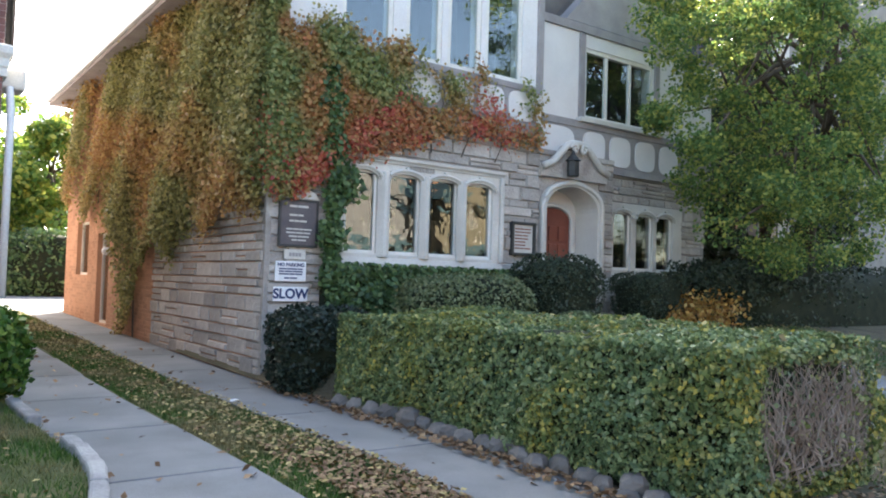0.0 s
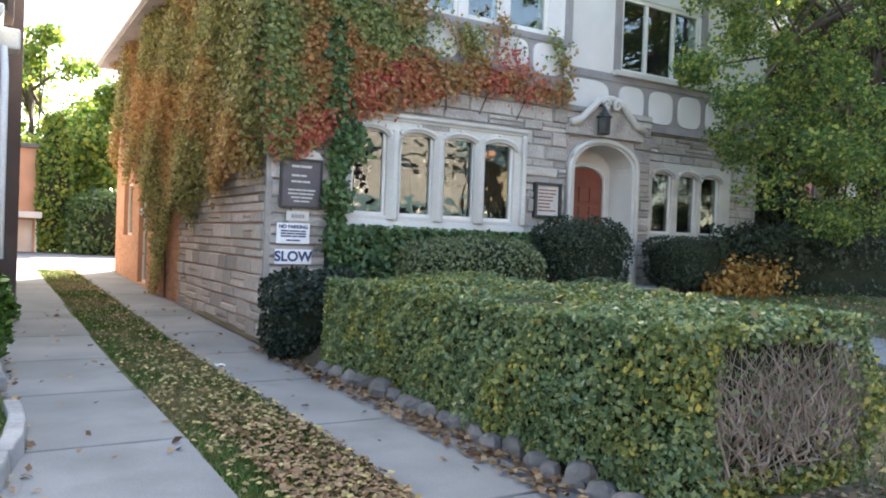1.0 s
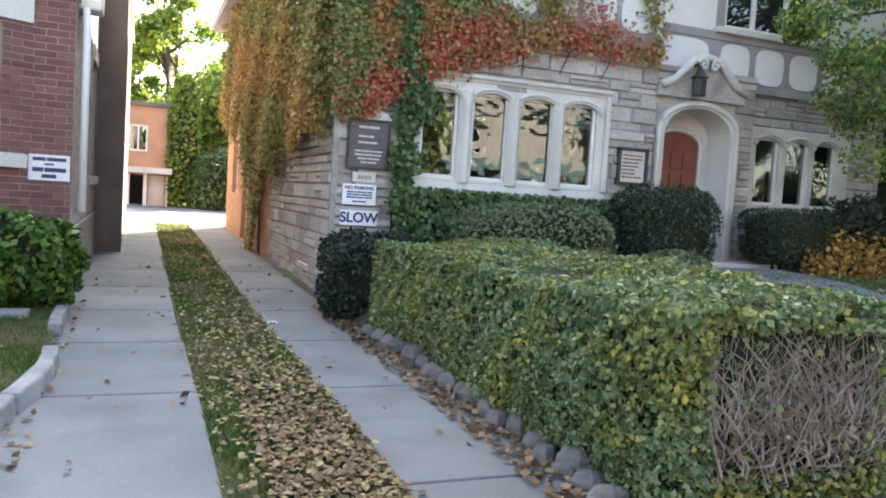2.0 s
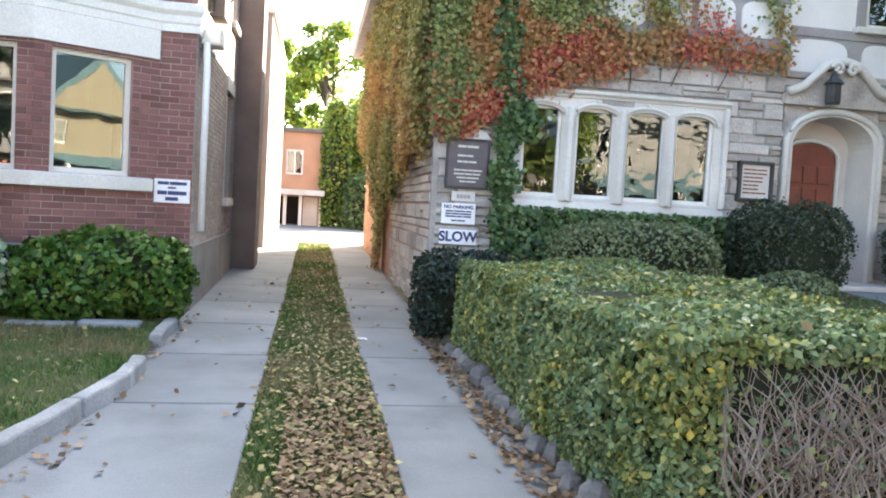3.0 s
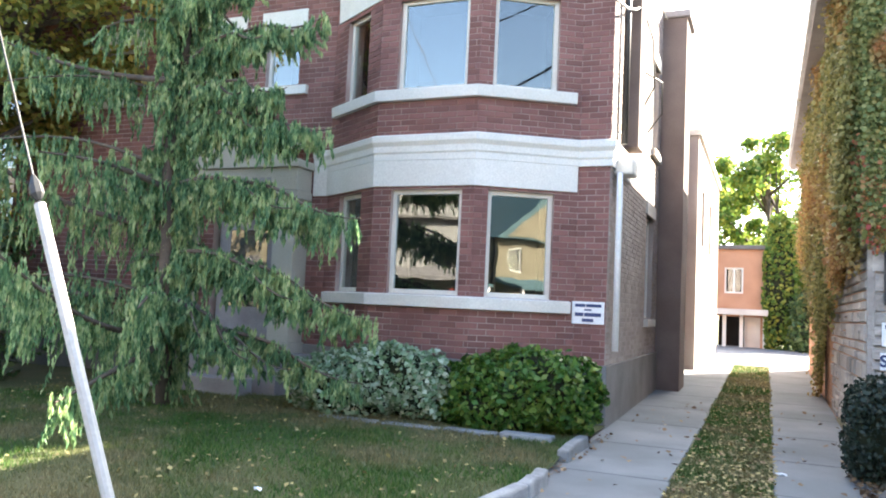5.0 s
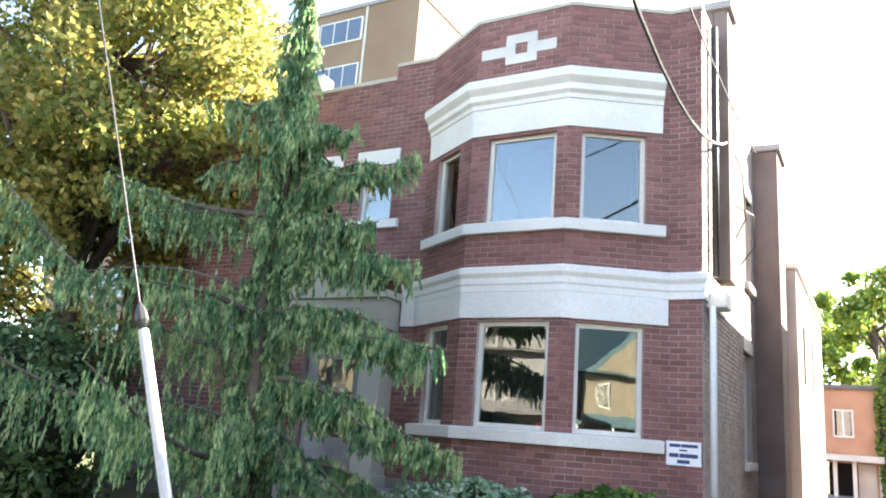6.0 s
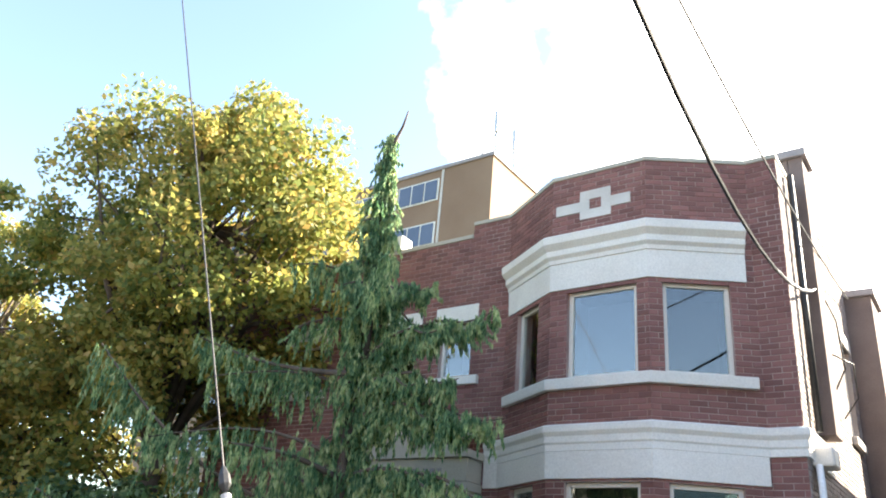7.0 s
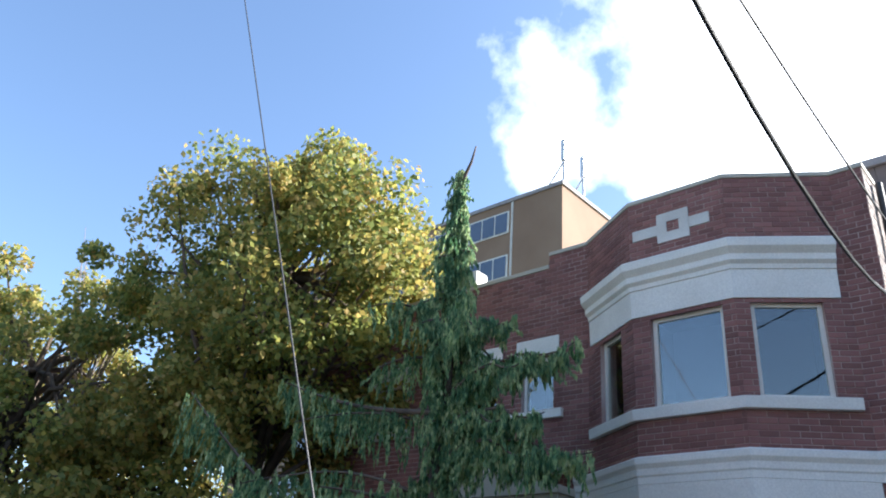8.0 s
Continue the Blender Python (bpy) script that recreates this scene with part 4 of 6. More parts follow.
for s in (-1, 1):
    sc = [(AC + s * (0.12 + 0.10 * (1 - t / 9) * math.cos(t)), SY - 0.19, 4.02 + 0.10 * (1 - t / 9) * math.sin(t)) for t in np.linspace(0, 8, 24)]
    part("scroll", Solid().tube(sc, 0.035, 6), M_LIME, porch, smooth=True)
sdoor = part("door", Solid().box(AC - AW, AC + AW, SY + 0.50, SY + 0.55, 0.95, 3.4), M_LIME, porch)
leafd = part("door_leaf", Solid().prism([(AC - 0.46, 1.0)] + [(AC - 0.03 + 0.43 * math.cos(t), 2.80 + 0.22 * math.sin(t)) for t in np.linspace(math.pi, 0, 11)] + [(AC + 0.40, 1.0)], "y", SY + 0.43, SY + 0.495), M_DOOR, porch, "arched red-brown panelled wooden door")
for x in (-0.37, -0.13, 0.11):
    for z0, z1 in ((1.15, 1.75), (1.85, 2.35), (2.42, 2.68)):
        part("panel", Solid().box(AC + x, AC + x + 0.2, SY + 0.405, SY + 0.432, z0, z1), M_DOOR, leafd, bevel=0.008)
part("door_arch", Solid().tube([(x, SY + 0.42, z) for x, z in [(AC - 0.50, 1.0)] + [(AC - 0.03 + 0.48 * math.cos(t), 2.80 + 0.27 * math.sin(t)) for t in np.linspace(math.pi, 0, 13)] + [(AC + 0.45, 1.0)]], 0.04, 8), M_LIME, porch, smooth=True)
part("threshold", Solid().box(9.4, 11.5, 8.9, SY + 0.9, 0.5, 0.98).box(9.6, 11.3, 8.55, 8.9, 0.4, 0.8), M_LIME, porch, "", 0.015)
# roof and eaves
part("roof", Solid().prism([(SX - 0.55, 6.25), (SX - 0.55, 6.40), (9.3, 9.6), (RX + 0.6, 6.75), (RX + 0.6, 6.55)], "y", SY - 0.35 + 1.3, SY + SIDE_LEN + 0.4), M_ROOF, shouse, "dark shingled pitched roof")
part("gutter", Solid().box(SX - 0.62, SX - 0.50, SY, SY + SIDE_LEN + 0.4, 6.22, 6.36), M_GALV, shouse, "", 0.02)
part("soffit", Solid().box(SX - 0.55, SX + 0.4, SY + 0.2, SY + SIDE_LEN + 0.4, 6.15, 6.22), M_TIMBER, shouse)
part("front_gable", Solid().prism([(SX, 7.3), (9.5, 7.3), (7.0, 9.4)], "y", SY + 0.02, SY + 0.3), M_STUCCO, shouse)
part("rear_wall", Solid().box(SX + 0.36, RX, SY + SIDE_LEN - 0.3, SY + SIDE_LEN, 0.1, 6.3), M_ORANGE, shouse)
part("end_wall", Solid().box(RX - 0.3, RX, RY + 0.36, SY + SIDE_LEN - 0.31, 0.1, 6.5), M_ORANGE, shouse)

# ---------------------------------------------------------------- planting
hedge = thing("hedge", "long clipped privet hedge with yellowing leaves beside the drive", "hedge")
HX0, HX1, HY0, HY1 = 4.45, 6.15, 2.48, 7.5


def hedge_surface(n):
    """Points and normals over the hedge's sides, ends and top."""
    areas = [(HY1 - HY0) * 0.95, (HX1 - HX0) * 0.95, (HX1 - HX0) * 0.95, (HX1 - HX0) * (HY1 - HY0) * 1.1, (HY1 - HY0) * 0.5]
    pick = rng.choice(5, n, p=np.array(areas) / sum(areas))
    a, b = rng.random(n), rng.random(n)
    p, q = np.zeros((n, 3)), np.zeros((n, 3))
    low = 0.22
    x = HX0 + a * (HX1 - HX0)
    y = HY0 + a * (HY1 - HY0)
    z = low + b * (1.20 - low)
    for k, (px, py, pz, nn) in enumerate(((HX0, y, z, (-1, 0, 0.1)), (x, HY0, z, (0, -1, 0.1)), (x, HY1, z, (0, 1, 0)), (x, HY0 + b * (HY1 - HY0), 1.21 + 0 * a, (0, 0, 1)), (HX1, y, z, (1, 0, 0)))):
        s = pick == k
        p[s] = np.stack(np.broadcast_arrays(px, py, pz), -1)[s]
        q[s] = nn
    top = pick == 3
    p[top, 2] += 0.08 * (p[top, 0] - HX0) / (HX1 - HX0) + 0.01 * np.sin(p[top, 1] * 3)
    bulge = 0.06 * np.sin(np.clip((p[:, 2] - low) / 0.9, 0, 1) * np.pi) + 0.05 * np.sin(p[:, 1] * 2.3 + p[:, 2] * 3) * np.sin(p[:, 0] * 2 + 1) + lumpy(p, 0.025, 3.5)
    p += q * bulge[:, None]
    return p, q


hp, hq = hedge_surface(90000)
bare = (hp[:, 1] < HY0 + 0.25) & (hp[:, 2] < 1.12) & (hp[:, 2] > 0.40) & (hp[:, 0] > 4.74) & (hp[:, 0] < 6.0)
keep = ~bare | (rng.random(len(hp)) < 0.10)
depth = np.abs(rng.normal(0, 0.035, len(hp)))[:, None]
quads("foliage", leaves((hp - hq * depth)[keep], hq[keep] * 0.9, 0.046, 0.75), L_HEDGE, hedge)
# solid filler, near-black in place of the shade within the hedge
core("shade_core", ((HX0 + HX1) / 2, (HY0 + HY1) / 2, 0.66), ((HX1 - HX0) / 2 - 0.05, (HY1 - HY0) / 2 - 0.05, 0.54), M_SHRUB_SHADE, hedge, 9.0, 0.01)
tw = Solid()
for q in range(440):
    x, z = rng.uniform(4.74, 6.0), rng.uniform(0.25, 0.65)
    thick = 1.9 if q % 9 == 0 else rng.uniform(0.6, 1.1)
    p = [(x, HY0 + 0.12, z)]
    lean = rng.normal(0, 0.07)
    for _ in range(4):
        x += lean + rng.normal(0, 0.045)
        z += rng.uniform(0.05, 0.19)
        p.append((min(max(x, 4.70), 6.05), HY0 + rng.uniform(-0.05, 0.09), min(z, 1.16)))
    tw.tube(p, [0.006 * thick, 0.005 * thick, 0.004 * thick, 0.003 * thick, 0.0015], 4)
tagged(part("twig_tangle", tw, M_TWIG, hedge, "leafless brown twigs at the hedge's end"), kind="stuff")

shrub("yew_bush", (4.70, 8.45, 0.70), (0.62, 0.56, 0.54), L_YEW, "dark clipped yew bush at the house corner", 6000, 0.06, 3.0)
shrub("mounded_bush", (6.62, 7.95, 1.25), (1.0, 0.6, 0.45), L_BUSH, "low clipped mounded green bush", 9000, 0.05, 2.6, base=0.6)
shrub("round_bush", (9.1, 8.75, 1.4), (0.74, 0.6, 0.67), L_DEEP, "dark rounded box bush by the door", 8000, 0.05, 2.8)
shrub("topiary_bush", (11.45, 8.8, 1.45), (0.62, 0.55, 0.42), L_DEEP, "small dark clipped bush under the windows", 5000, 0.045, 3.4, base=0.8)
shrub("low_bush", (8.6, 7.8, 0.98), (0.5, 0.45, 0.22), L_BUSH, "low green bush in the bed", 2500, 0.05)
shrub("golden_shrub", (12.2, 8.3, 1.1), (0.9, 0.6, 0.42), L_GOLD, "loose golden-orange autumn shrub", 2200, 0.085, 2.0, amount=0.35, inner=0.35)
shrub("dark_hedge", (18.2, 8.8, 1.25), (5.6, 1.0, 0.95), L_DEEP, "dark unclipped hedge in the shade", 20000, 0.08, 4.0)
shrub("dark_screen", (-11.5, 7.2, 1.5), (4.2, 1.2, 1.6), L_COVER, "dark evergreen screen at the lawn's end", 14000, 0.12, 3.5, amount=0.1)
shrub("variegated_shrub", (-1.45, 8.55, 0.70), (1.2, 0.6, 0.48), L_PALE, "pale variegated shrub against the brick house", 7000, 0.085, 2.0, amount=0.2)
shrub("evergreen_shrub", (0.48, 8.75, 0.70), (1.02, 0.55, 0.52), L_GREEN, "glossy green shrub against the brick house", 7500, 0.095, 2.2, amount=0.2)
n = 7000
p = np.stack([rng.uniform(5.2, 8.9, n), 9.35 + rng.normal(0, 0.06, n), rng.uniform(0.7, 1.82, n)], -1)
p[:, 1] -= 0.12 * np.sin((1.82 - p[:, 2]) / 1.1 * 2)
cover = thing("ground_ivy", "thick green ivy bank under the window", "ivy")
quads("foliage", leaves(p, np.tile([0, -1, 0.3], (n, 1)), 0.09, 0.6), L_COVER, cover)
# near-black slab painted as the shade behind the ivy leaves
part("shade_core", Solid().box(5.25, 8.85, 9.4, 9.55, 0.4, 1.76), M_SHRUB_SHADE, cover)


def tree(name, label, base, height, trunk_r, crown_c, crown_r, material, count, size, limbs=14, clumps=70, seed=1, clump=0.30):
    """Tapered trunk, limbs out to clumps, and leaves gathered round the clumps."""
    r = np.random.default_rng(seed)
    root = thing(name, label, "tree")
    b = np.array(base, float)
    c, e = np.array(crown_c, float), np.array(crown_r, float)
    top = np.array([c[0], c[1], c[2] + e[2] * 0.5])
    tr = Solid()
    pts = [b + (top - b) * t + np.array([math.sin(t * 5) * 0.1, math.cos(t * 4) * 0.1, 0]) for t in np.linspace(0, 1, 9)]
    tr.tube([tuple(p) for p in pts], [trunk_r * (1.25 if i == 0 else 1 - 0.1 * i) for i in range(9)], 10)
    part("trunk", tr, M_BARK, root, smooth=True)
    d = unit(r.normal(0, 1, (clumps, 3)))
    cl = c + d * e * (r.uniform(0.25, 1.0, clumps) ** 0.5)[:, None]
    for i in range(min(limbs, clumps)):
        s = np.array(pts[int(r.integers(3, 8))])
        m = (s + cl[i]) / 2 + r.normal(0, 0.2, 3) + np.array([0, 0, 0.2])
        part("limb", Solid().tube([tuple(s), tuple(m), tuple(cl[i])], [trunk_r * 0.35, trunk_r * 0.2, trunk_r * 0.06], 6), M_BARK, root, smooth=True)
    who = r.integers(0, clumps, count)
    rad = r.uniform(0.5, 1.0, clumps) * e.mean() * clump
    off = unit(r.normal(0, 1, (count, 3))) * (r.random(count) ** 0.5 * rad[who])[:, None]
    off[:, 2] *= 0.75
    p = cl[who] + off
    quads("crown", leaves(p, off + np.array([0, 0, 0.3]), size, 1.0), material, root)
    return root


tree("maple_tree", "maple tree with yellow and green autumn leaves", (-10.6, 8.6, 0.1), 12, 0.28, (-9.75, 8.4, 7.9), (3.5, 3.2, 3.9), L_MAPLE, 66000, 0.14, 90, 190, 3, 0.25)
tree("locust_tree", "leafy green tree with hanging boughs before the stone house", (16.8, 8.6, 0.8), 10, 0.16, (14.1, 7.4, 6.0), (4.2, 1.9, 4.2), L_LOCUST, 90000, 0.08, 70, 240, 5, 0.17)
# added backdrop: dark leaf colour stands in for the shade behind the locust
tree("backdrop_tree", "added backdrop tree with leaves coloured as dark as the garden shade", (19.0, 11.0, 0.7), 8, 0.2, (18.5, 11.0, 4.0), (3.6, 2.2, 3.4), L_DEEP, 30000, 0.16, 30, 90, 6)
tree("second_maple", "maple with thinning yellow leaves and bare upper twigs", (-17.0, 5.6, 0.1), 10, 0.25, (-15.9, 6.2, 5.4), (4.8, 3.2, 4.6), L_MAPLE, 40000, 0.145, 100, 170, 13, 0.19)
tree("low_maple", "low spreading maple in olive and yellow", (-13.2, 8.4, 0.1), 6, 0.14, (-13.2, 8.2, 3.9), (4.2, 2.6, 3.0), L_MAPLE, 36000, 0.145, 50, 120, 17, 0.26)
for nm, bxx, byy, bzz, cnt, lab in (("bare_sapling", -14.5, 6.6, 6.2, 26, "nearly leafless sapling rising through the maples"),):
    root = thing(nm, lab, "tree")
    part("trunk", Solid().tube([(bxx, byy, 0.1), (bxx + 0.1, byy, 3), (bxx, byy, bzz)], [0.07, 0.05, 0.03], 7), M_TWIG, root, smooth=True)
    for q in range(cnt):
        a, l = rng.uniform(0, 2 * math.pi), rng.uniform(1.0, 2.6)
        z0 = rng.uniform(3.5, bzz)
        part("branch", Solid().tube([(bxx, byy, z0), (bxx + 0.35 * l * math.cos(a), byy + 0.3 * l * math.sin(a), z0 + l), (bxx + 0.55 * l * math.cos(a), byy + 0.45 * l * math.sin(a), z0 + 1.9 * l)], [0.025, 0.014, 0.005], 5), M_TWIG, root)
tree("court_tree", "light green tree behind the court", (8.0, 42, 0.1), 9, 0.25, (7.0, 42, 5.0), (4.0, 3.0, 4.5), L_FAR, 18000, 0.3, 20, 60, 8)
tree("garden_tree", "tall thin-leaved tree behind the coach house", (3.5, 50, -0.1), 12, 0.3, (3.5, 50, 8.5), (4.0, 4.0, 4.5), L_FAR, 9000, 0.35, 24, 50, 9)

# weeping cypress
cyp = thing("weeping_cypress", "weeping blue-green cypress with curtains of hanging fronds", "tree")
CX, CY, CH = -3.95, 7.25, 8.5
spine = [(CX + 0.06 * math.sin(t * 1.3), CY + 0.06 * math.cos(t), t) for t in np.linspace(0.15, CH - 0.4, 9)] + [(CX + 0.10, CY, CH), (CX + 0.22, CY, CH + 0.22), (CX + 0.30, CY, CH + 0.5)]
part("trunk", Solid().tube(spine, list(np.linspace(0.12, 0.012, 12)), 8), M_BARK, cyp, smooth=True)
frond_at, frond_len, frond_tip = [], [], []


def cypress_branch(z, az, ln, rise, fall):
    """One bough: out and up, then drooping, hung with fronds."""
    pts = []
    for t in np.linspace(0, 1, 11):
        w = az + 0.25 * math.sin(t * 3 + z)
        pts.append((CX + math.cos(w) * ln * t, CY + math.sin(w) * ln * t, z + rise * ln * math.sin(t * math.pi * 0.75) - fall * ln * t * t + 0.12 * ln * max(t - 0.8, 0)))
    part("branch", Solid().tube(pts, list(np.linspace(0.032, 0.007, 11)), 5), M_BARK, cyp, smooth=True)
    m = int(20 * ln) + (15 if z > 5.2 else 11)
    for t in np.clip(rng.uniform(0.05, 1.0, m), 0, 0.999):
        k = int(t * 10)
        a, b = np.array(pts[k]), np.array(pts[k + 1])
        frond_at.append(a + (b - a) * (t * 10 - k) + rng.normal(0, 0.035, 3))
        frond_len.append(rng.uniform(0.3, 0.85) * (0.75 + 0.12 * min(ln, 2.5)) * (0.55 + 0.45 * math.sin(math.pi * min(t + 0.12, 1))))


for i in range(26):
    z = 0.95 + 5.0 * i / 25 + rng.uniform(-0.08, 0.08)
    if z < 5.6 and (math.cos(i * 2.399 + 0.4) > -0.15 or math.sin(i * 2.399 + 0.4) < -0.8):
        continue            # the open side has its own tiers below
    cypress_branch(z, i * 2.399 + 0.4, (3.1 - 0.205 * max(z - 2.1, 0) ** 1.5 - 0.35 * max(1.6 - z, 0)) * rng.uniform(0.75, 1.06), rng.uniform(0.10, 0.20), rng.uniform(0.02, 0.20))
for i in range(64):
    z = 0.9 + 7.7 * i / 63
    cypress_branch(z, i * 2.1 + rng.uniform(-0.3, 0.3), ((0.5 - 0.03 * z) if z < 5.2 else 0.16 * (8.9 - z)) * rng.uniform(0.7, 1.2), 0.1, 0.35)


def long_bough(a, b, up, drop):
    """A long limb reaching away from the trunk, arched, with a curtain of fronds."""
    a, b = np.array(a, float), np.array(b, float)
    pts = [a + (b - a) * t + np.array([0, 0, -up * math.sin(math.pi * t)]) for t in np.linspace(0, 1, 13)]
    part("branch", Solid().tube([tuple(p) for p in pts], list(np.linspace(0.05, 0.01, 13)), 6), M_BARK, cyp, smooth=True)
    for t in np.clip(rng.uniform(0.04, 1.0, int(25 * np.linalg.norm(b - a))), 0, 0.999):
        k = int(t * 12)
        frond_at.append(pts[k] + (pts[k + 1] - pts[k]) * (t * 12 - k) + rng.normal(0, 0.05, 3))
        frond_len.append(rng.uniform(0.25, drop))


long_bough((CX, CY, 2.6), (-7.6, 5.4, 4.9), 0.55, 0.95)
long_bough((CX, CY, 1.7), (-7.2, 4.8, 2.7), 0.35, 0.9)
long_bough((CX, CY, 1.2), (-3.4, 4.2, 2.2), 0.25, 0.9)
long_bough((CX, CY, 4.6), (-6.9, 6.6, 5.3), 0.15, 0.6)
long_bough((CX, CY, 3.1), (-4.3, 5.5, 3.3), -0.1, 0.75)
long_bough((CX, CY, 1.6), (-2.6, 5.4, 1.6), -0.15, 0.7)
long_bough((CX, CY, 1.1), (-2.5, 4.4, 0.75), 0.0, 0.4)


def tier(z, tip, drop, thick):
    """A bough on the open side: arched out, upturned tip, a clear curtain hanging from it."""
    a, b = np.array([CX, CY, z]), np.array(tip, float)
    side = unit(np.array([[-(b - a)[1], (b - a)[0], 0.0]]))[0]
    for off, reach in ((0.0, 1.0), (0.07, 0.86), (-0.08, 0.72)):
        e = a + (b - a) * reach + side * off * 2.2
        pts = [a + (e - a) * t + np.array([0, 0, 0.16 * math.sin(math.pi * t * 1.2) - 0.10 * math.sin(math.pi * max(t - 0.6, 0) / 0.4)]) for t in np.linspace(0, 1, 15)]
        part("branch", Solid().tube([tuple(p) for p in pts], list(np.linspace(0.035, 0.007, 15)), 5), M_BARK, cyp, smooth=True)
        for t in np.clip(rng.uniform(0.04, 1.0, int(0.7 * thick * np.linalg.norm(e - a))), 0, 0.999):
            k = int(t * 14)
            frond_at.append(pts[k] + (pts[k + 1] - pts[k]) * (t * 14 - k) + rng.normal(0, 0.03, 3))
            frond_len.append(rng.uniform(0.45, 1.0) * 0.68 * drop * (0.66 + 0.34 * math.sin(t * 27 + z * 5)) * (1.2 - 0.5 * t) + 0.1)


for z, tip, drop, thick in ((5.6, (-2.5, 6.9, 5.7), 0.4, 40), (4.75, (-1.5, 6.9, 5.22), 0.6, 44), (4.3, (-2.0, 6.9, 4.38), 0.6, 44), (3.95, (-1.3, 6.9, 3.85), 0.85, 48), (3.2, (-0.9, 6.9, 2.8), 0.95, 52),
                            (2.3, (-0.64, 6.9, 1.66), 0.85, 46), (1.65, (-2.1, 6.6, 1.15), 0.7, 40), (1.3, (-0.8, 7.0, 0.95), 0.45, 26)):
    tier(z, tip, drop, thick)
fa, fl = np.array(frond_at), np.array(frond_len)
k = 40
pp = np.repeat(fa, k, 0)
tt = np.tile(np.linspace(0, 1, k), len(fa))
sway = np.repeat(rng.normal(0, 0.09, (len(fa), 2)), k, 0) * tt[:, None] ** 1.5
spray = np.repeat(rng.uniform(0, 2 * np.pi, len(fa)), k) + rng.normal(0, 0.5, len(pp))
side = np.tile(np.where(np.arange(k) % 2, 1.0, -1.0), len(fa)) * rng.uniform(0.1, 1.0, len(pp))
fat = 0.038 * np.sin(np.pi * np.clip(0.18 + 0.8 * tt, 0, 1)) * np.repeat(rng.uniform(0.6, 1.3, len(fa)), k)
pp[:, 0] += sway[:, 0] + np.cos(spray) * side * fat
pp[:, 1] += sway[:, 1] + np.sin(spray) * side * fat
pp[:, 2] -= tt * np.repeat(fl, k) + 0.25 * np.abs(side) * fat
quads("foliage", leaves(pp, rng.normal(0, 1, (len(pp), 3)) * [1, 1, 0.1], 0.085, 0.12, 3.4, 4.0), L_CYPRESS, cyp)

# ivy on the stone house
ivy = thing("autumn_ivy", "autumn ivy in rust, olive and red covering the house side", "ivy")
n = 230000
y, z = rng.uniform(9.55, 22.5, n), rng.uniform(0.3, 6.4, n)
edge = np.interp(y, (9.5, 11.0, 12.4, 13.6, 14.4, 15.3, 15.7, 16.6, 16.9, 18.5, 20.5, 22.5), (2.75, 2.5, 2.45, 2.05, 2.25, 2.0, 0.45, 0.35, 2.5, 2.9, 3.15, 3.6)) + 0.16 * np.sin(y * 3.7) + 0.12 * np.sin(y * 8.3 + 1)
thin = np.where((y > 18.0), 0.35 + 0.3 * np.sin(y * 2.3 + z * 1.9), 1.0) * np.where((z < 2.2) & (y > 15.0), 0.35, 1.0)
keep = (z > edge + rng.normal(0, 0.12, n)) & (rng.random(n) < thin)
p = np.stack([SX - 0.05 - np.abs(rng.normal(0, 0.09, n)) - 0.08 * (1 + np.sin(y * 2.1 + z * 1.7)), y, z], -1)[keep]
quads("foliage", leaves(p, np.tile([-1, 0, 0.35], (len(p), 1)), 0.066, 0.75, 1.25, 0.4), L_IVY, ivy)
for k in range(9):
    y0 = 11.5 + k * 1.1
    pts = [(SX - 0.05, y0 + 0.15 * math.sin(t * 3 + k), (0.25 + t * 1.1) if 15.5 < y0 < 16.9 else (3.2 + t * 0.6)) for t in np.linspace(0, 4.6, 8)]
    part("vine", Solid().tube(pts, list(np.linspace(0.02, 0.006, 8)), 5), M_BARK, ivy)
rivy = thing("red_ivy", "red and orange ivy hanging over the front wall", "ivy")
n = 76000
x, z = rng.uniform(SX - 0.1, 9.5, n), rng.uniform(2.2, 5.6, n)
lo = 3.55 + 0.35 * np.sin(x * 1.9) * 0.4 + np.clip((x - 6.0) * 0.16, 0, 0.5) - np.clip((5.6 - x) * 1.1, 0, 0.9)
hi = 5.15 - np.clip((x - 5.2) * 0.06, 0, 0.5) + 0.12 * np.sin(x * 5)
dens = np.clip(1.1 - (x - 6.3) * 0.28, 0.2, 1) * np.where((z > 4.3) & (x > 6.6), 0.25 + 0.75 * (np.sin(x * 7 + z * 4) > 0.45), 1)
dens *= np.where(x > 5.9, np.clip(0.62 + 0.55 * np.sin(x * 4.1 + 1.3 * np.sin(z * 3.1)) + 0.5 * np.sin(z * 6.3 + x * 2.2), np.where(z < 4.45, 0.6, 0.2), 1), 1)
keep = (z > lo + rng.normal(0, 0.08, n)) & (z < hi + rng.normal(0, 0.12, n)) & (rng.random(n) < dens)
p = np.stack([x, SY - 0.1 - np.abs(rng.normal(0, 0.05, n)), z], -1)[keep]
nc = 8500
ca = rng.uniform(0, np.pi / 2, nc)
cz = rng.uniform(2.9, 6.2, nc)
pc = np.stack([SX + 0.12 - (0.24 + rng.normal(0, 0.05, nc)) * np.sin(ca), SY + 0.1 - (0.24 + rng.normal(0, 0.05, nc)) * np.cos(ca), cz], -1)
p = np.concatenate([p, pc[cz > 3.0 + 0.2 * np.sin(ca * 9)]])
